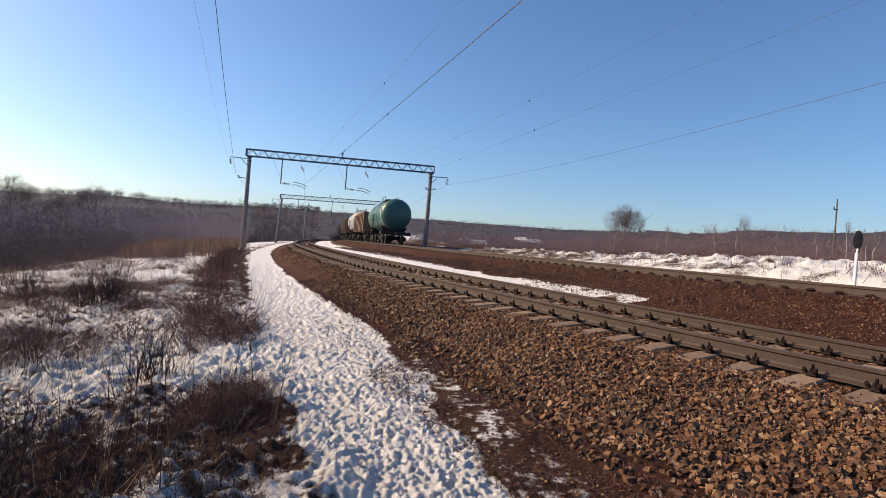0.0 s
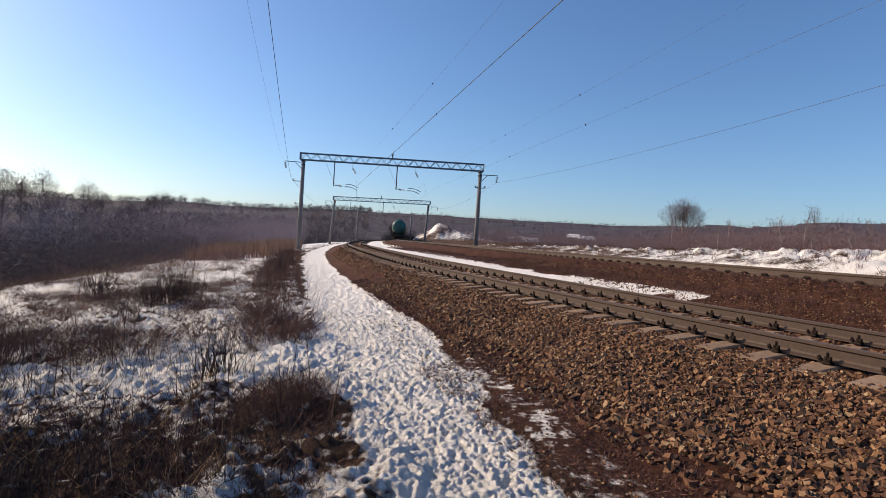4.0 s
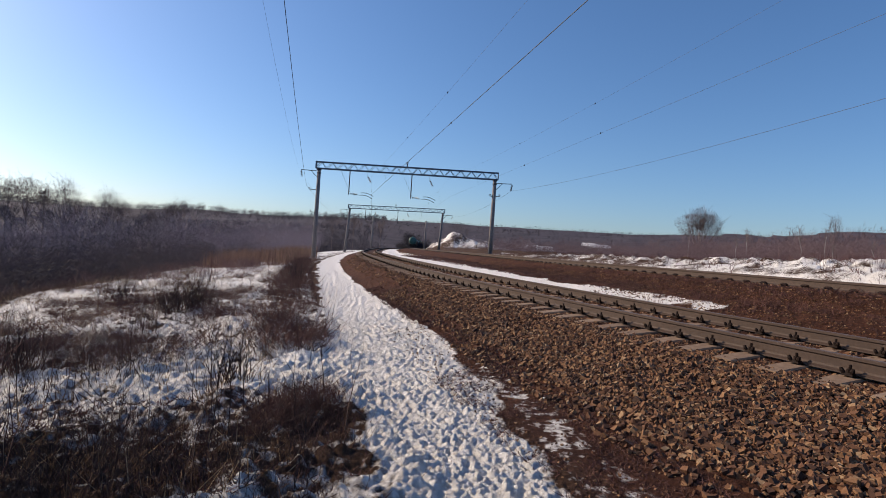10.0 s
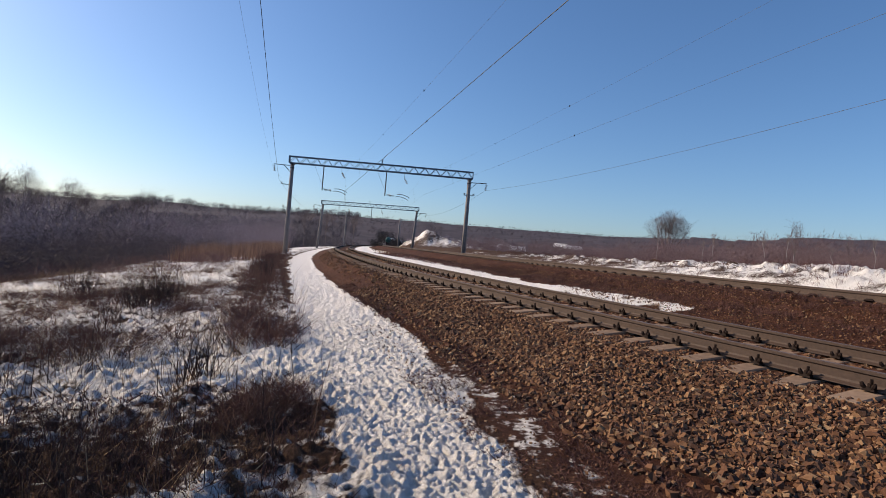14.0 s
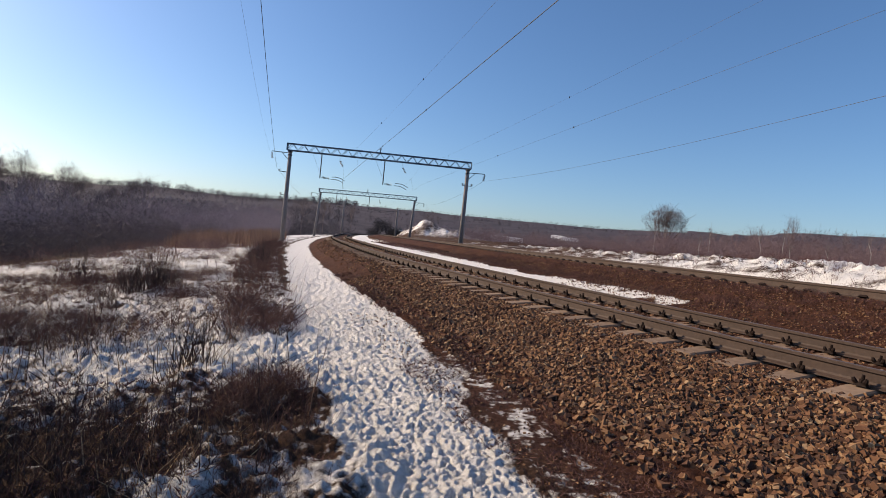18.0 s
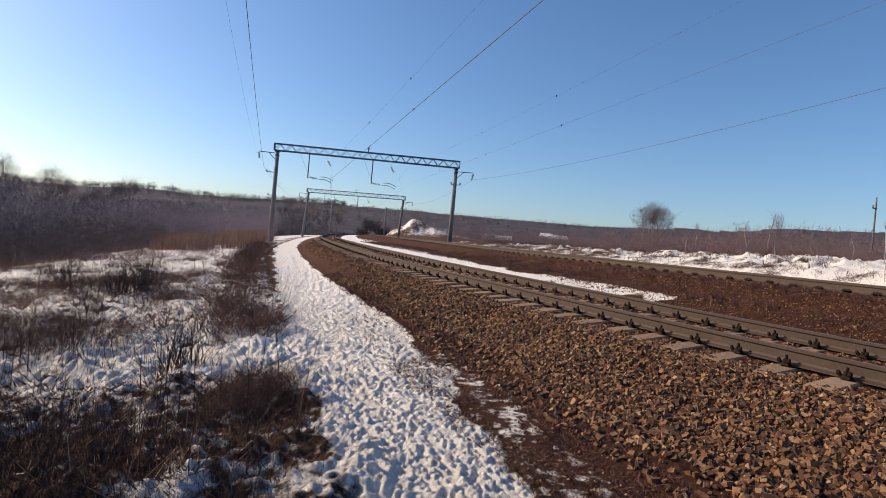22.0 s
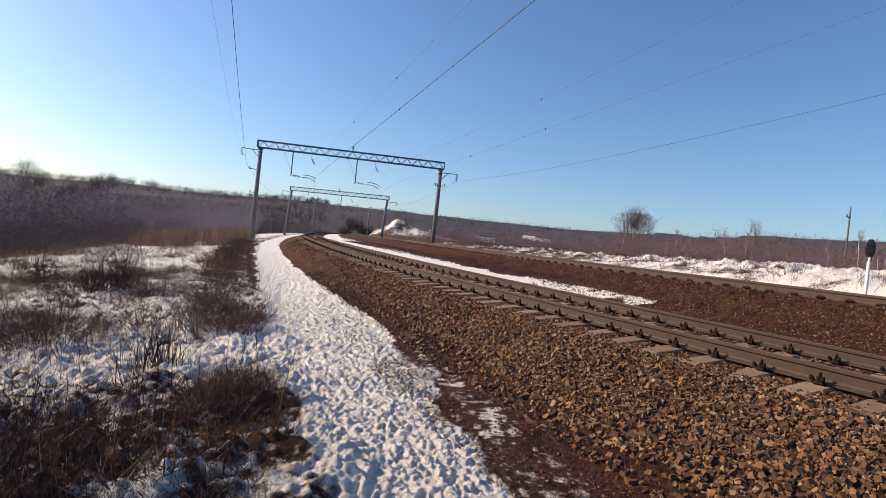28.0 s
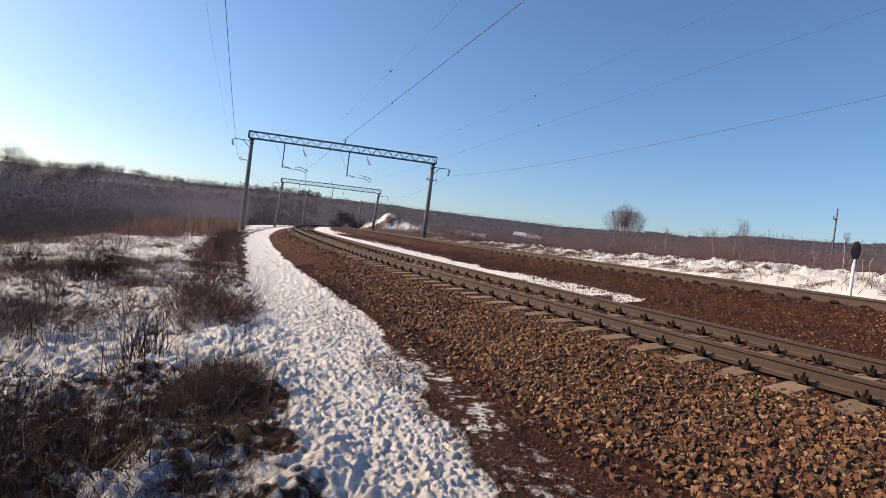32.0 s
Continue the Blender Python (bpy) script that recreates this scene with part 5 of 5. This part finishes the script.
ROOF_SNOW = mottled("roof_snow", (0.7, 0.7, 0.7), (0.85, 0.85, 0.85), 2, 0.8, bumps=0.1)
WALL_PAINT = mottled("faded_wall", (0.16, 0.14, 0.13), (0.34, 0.30, 0.27), 2, 0.9)
DARK_GLASS = mottled("dark_pane", (0.02, 0.025, 0.03), (0.05, 0.06, 0.07), 2, 0.15, bumps=0)


def make_signal(az, d):
    p = bearing(az, d)
    p.z = land_z(p.x, p.y)
    s = thing("railway_signal", Matrix.Translation(p) @ Matrix.Rotation(heading(0) - 0.95, 4, "Z"), "small black-backed railway signal on a white post in snow", "signal")
    top = 1.55 + math.tan(radians(4.4)) * d - p.z
    mid = top - 0.25
    part("post", Build().tube([(0, 0, -0.5), (0, 0, top - 0.46)], 0.038, 14), WHITE, s, "white painted post", smooth=True)
    outl = []
    for y, k in ((-0.035, 0.93), (-0.025, 1.0), (0.025, 1.0), (0.035, 0.93)):
        outl.append([Vector((math.cos(2 * math.pi * i / 28) * 0.108 * k, y, mid + math.sin(2 * math.pi * i / 28) * 0.245 * k)) for i in range(28)])
    head = part("head", Build().sweep(outl), BLACK, s, "black oval signal board", smooth=False)
    for z in (-0.11, 0.11):
        part("lamp_housing", Build().tube([(0, 0.03, mid + z), (0, 0.12, mid + z)], [0.078, 0.07], 14), BLACK, head)
        part("rim", Build().tube([(0, -0.034, mid + z), (0, -0.045, mid + z)], [0.06, 0.055], 16), BLACK, head)
    part("bracket", Build().box(Matrix.Translation((0, 0.02, top - 0.53)), 0.10, 0.10, 0.08), STEEL, s)
    part("cap", Build().box(Matrix.Translation((-0.02, 0, top - 0.005)), 0.05, 0.07, 0.035), WHITE, head)


make_signal(37.0, 17.3)


def make_pole(az, d, top_el, lean, label, arms=1, radius=0.11):
    p = bearing(az, d)
    p.z = land_z(p.x, p.y)
    top = 1.55 + math.tan(radians(top_el)) * d - p.z
    u = thing("utility_pole", Matrix.Translation(p) @ Matrix.Rotation(radians(lean), 4, "Y") @ Matrix.Rotation(0.5, 4, "Z"), label, "utility pole", "utility poles")
    part("shaft", Build().tube([(0, 0, -0.4), (0, 0, top)], [radius, radius * 0.7], 10), OLD_WOOD, u, smooth=True)
    for k in range(arms):
        z = top - 0.75 - k * 0.6
        a = part("crossarm", Build().box(Matrix.Translation((0, 0.1, z)), 0.62, 0.09, 0.1), OLD_WOOD, u)
        for x in (-0.26, 0.26):
            part("insulator", Build().tube([(x, 0.1, z + 0.05), (x, 0.1, z + 0.26)], [0.05, 0.035], 8), INSULATOR, a)
    part("insulator", Build().tube([(0, 0, top), (0, 0, top + 0.2)], [0.05, 0.035], 8), INSULATOR, u)


make_pole(35.4, 60, 6.8, 0.0, "weathered wooden utility pole with short crossarm above the thicket", 1, 0.085)
make_pole(14.6, 95, 2.6, 0.0, "slim grey wooden pole at the edge of the thicket", 0)
make_pole(-43.0, 200, 3.0, 0.0, "distant wooden pole among bare trees", 1)


def make_marker(L, lat):
    m = thing("marker_post", at_pose(L, lat, 0), "low dark marker post beside the track", "marker post")
    z = land_z(*at(L, lat).xy) - float(rise(L))
    part("post", Build().box(Matrix.Translation((0, 0, z + 0.35)), 0.16, 0.16, 0.9), BLACK, m)
    part("cap", Build().box(Matrix.Translation((0, 0, z + 0.85)), 0.2, 0.2, 0.1), BLACK, m)


make_marker(108, 17.6)


def make_house(az, r, w, d, h, turn, label, sunk=0.0):
    p = bearing(az, r)
    p.z = land_z(p.x, p.y) - sunk
    g = thing("house", Matrix.Translation(p) @ Matrix.Rotation(radians(turn), 4, "Z"), label, "house", "houses in the valley")
    wall = part("wall", Build().box(Matrix.Translation((0, 0, h / 2 - 0.5)), w, d, h + 1), WALL_PAINT, g)
    for x in (-0.28, 0.05, 0.32):
        wd = part("window", Build().box(Matrix.Translation((x * w, -d / 2 - 0.02, h * 0.55)), 1.1, 0.08, 1.2), WHITE, wall)
        part("pane", Build().box(Matrix.Translation((x * w, -d / 2 - 0.07, h * 0.55)), 0.9, 0.04, 1.0), DARK_GLASS, wd)
    b, e = Build(), 0.5
    outl = []
    for x in (-w / 2 - e, w / 2 + e):
        outl.append([Vector((x, -d / 2 - e, h - 0.1)), Vector((x, 0, h + d * 0.32)), Vector((x, d / 2 + e, h - 0.1)), Vector((x, d / 2 + e, h + 0.2)), Vector((x, 0, h + d * 0.32 + 0.3)), Vector((x, -d / 2 - e, h + 0.2))])
    roof = part("roof", b.sweep(outl), ROOF_SNOW, g, "snow-covered gable roof")
    part("chimney", Build().box(Matrix.Translation((w * 0.2, 0.6, h + d * 0.32 + 0.5)), 0.6, 0.6, 1.6), WALL_PAINT, roof)


for i, (az, r, w, turn) in enumerate(((1.2, 330, 11, 15), (2.2, 360, 9, -20), (3.4, 345, 12, 5), (9.2, 420, 12, 10), (8.0, 440, 9, -15))):
    make_house(az, r, w, 7.5, 2.8, turn, "small single-storey house with snowy gable roof in the valley")


def make_stick(x, y, length, turn, label):
    """A weathered broken stick lying on the stones."""
    z = land_z(x, y) + 0.045
    st = new("stick", Build().tube([(-length / 2, 0, 0), (-length * 0.1, 0.012, 0.008), (length / 2, -0.01, -0.012)], [0.012, 0.017, 0.009], 7).mesh("stick", PALE_WOOD))
    st.matrix_basis = Matrix.Translation((x, y, z)) @ Matrix.Rotation(turn, 4, "Z")
    tagged(st, label, "stick")


make_stick(1.88, 3.2, 0.15, -0.6, "short pale weathered stick lying on ballast stones")


# ------------------------------------------------------------------ what moves
def motions():
    for wagon, ahead in TRAIN:
        walk(wagon, [(t, track_pose(T2, TAIL + ahead + SPEED * t, 0.21)) for t in range(0, 33)])


motions()
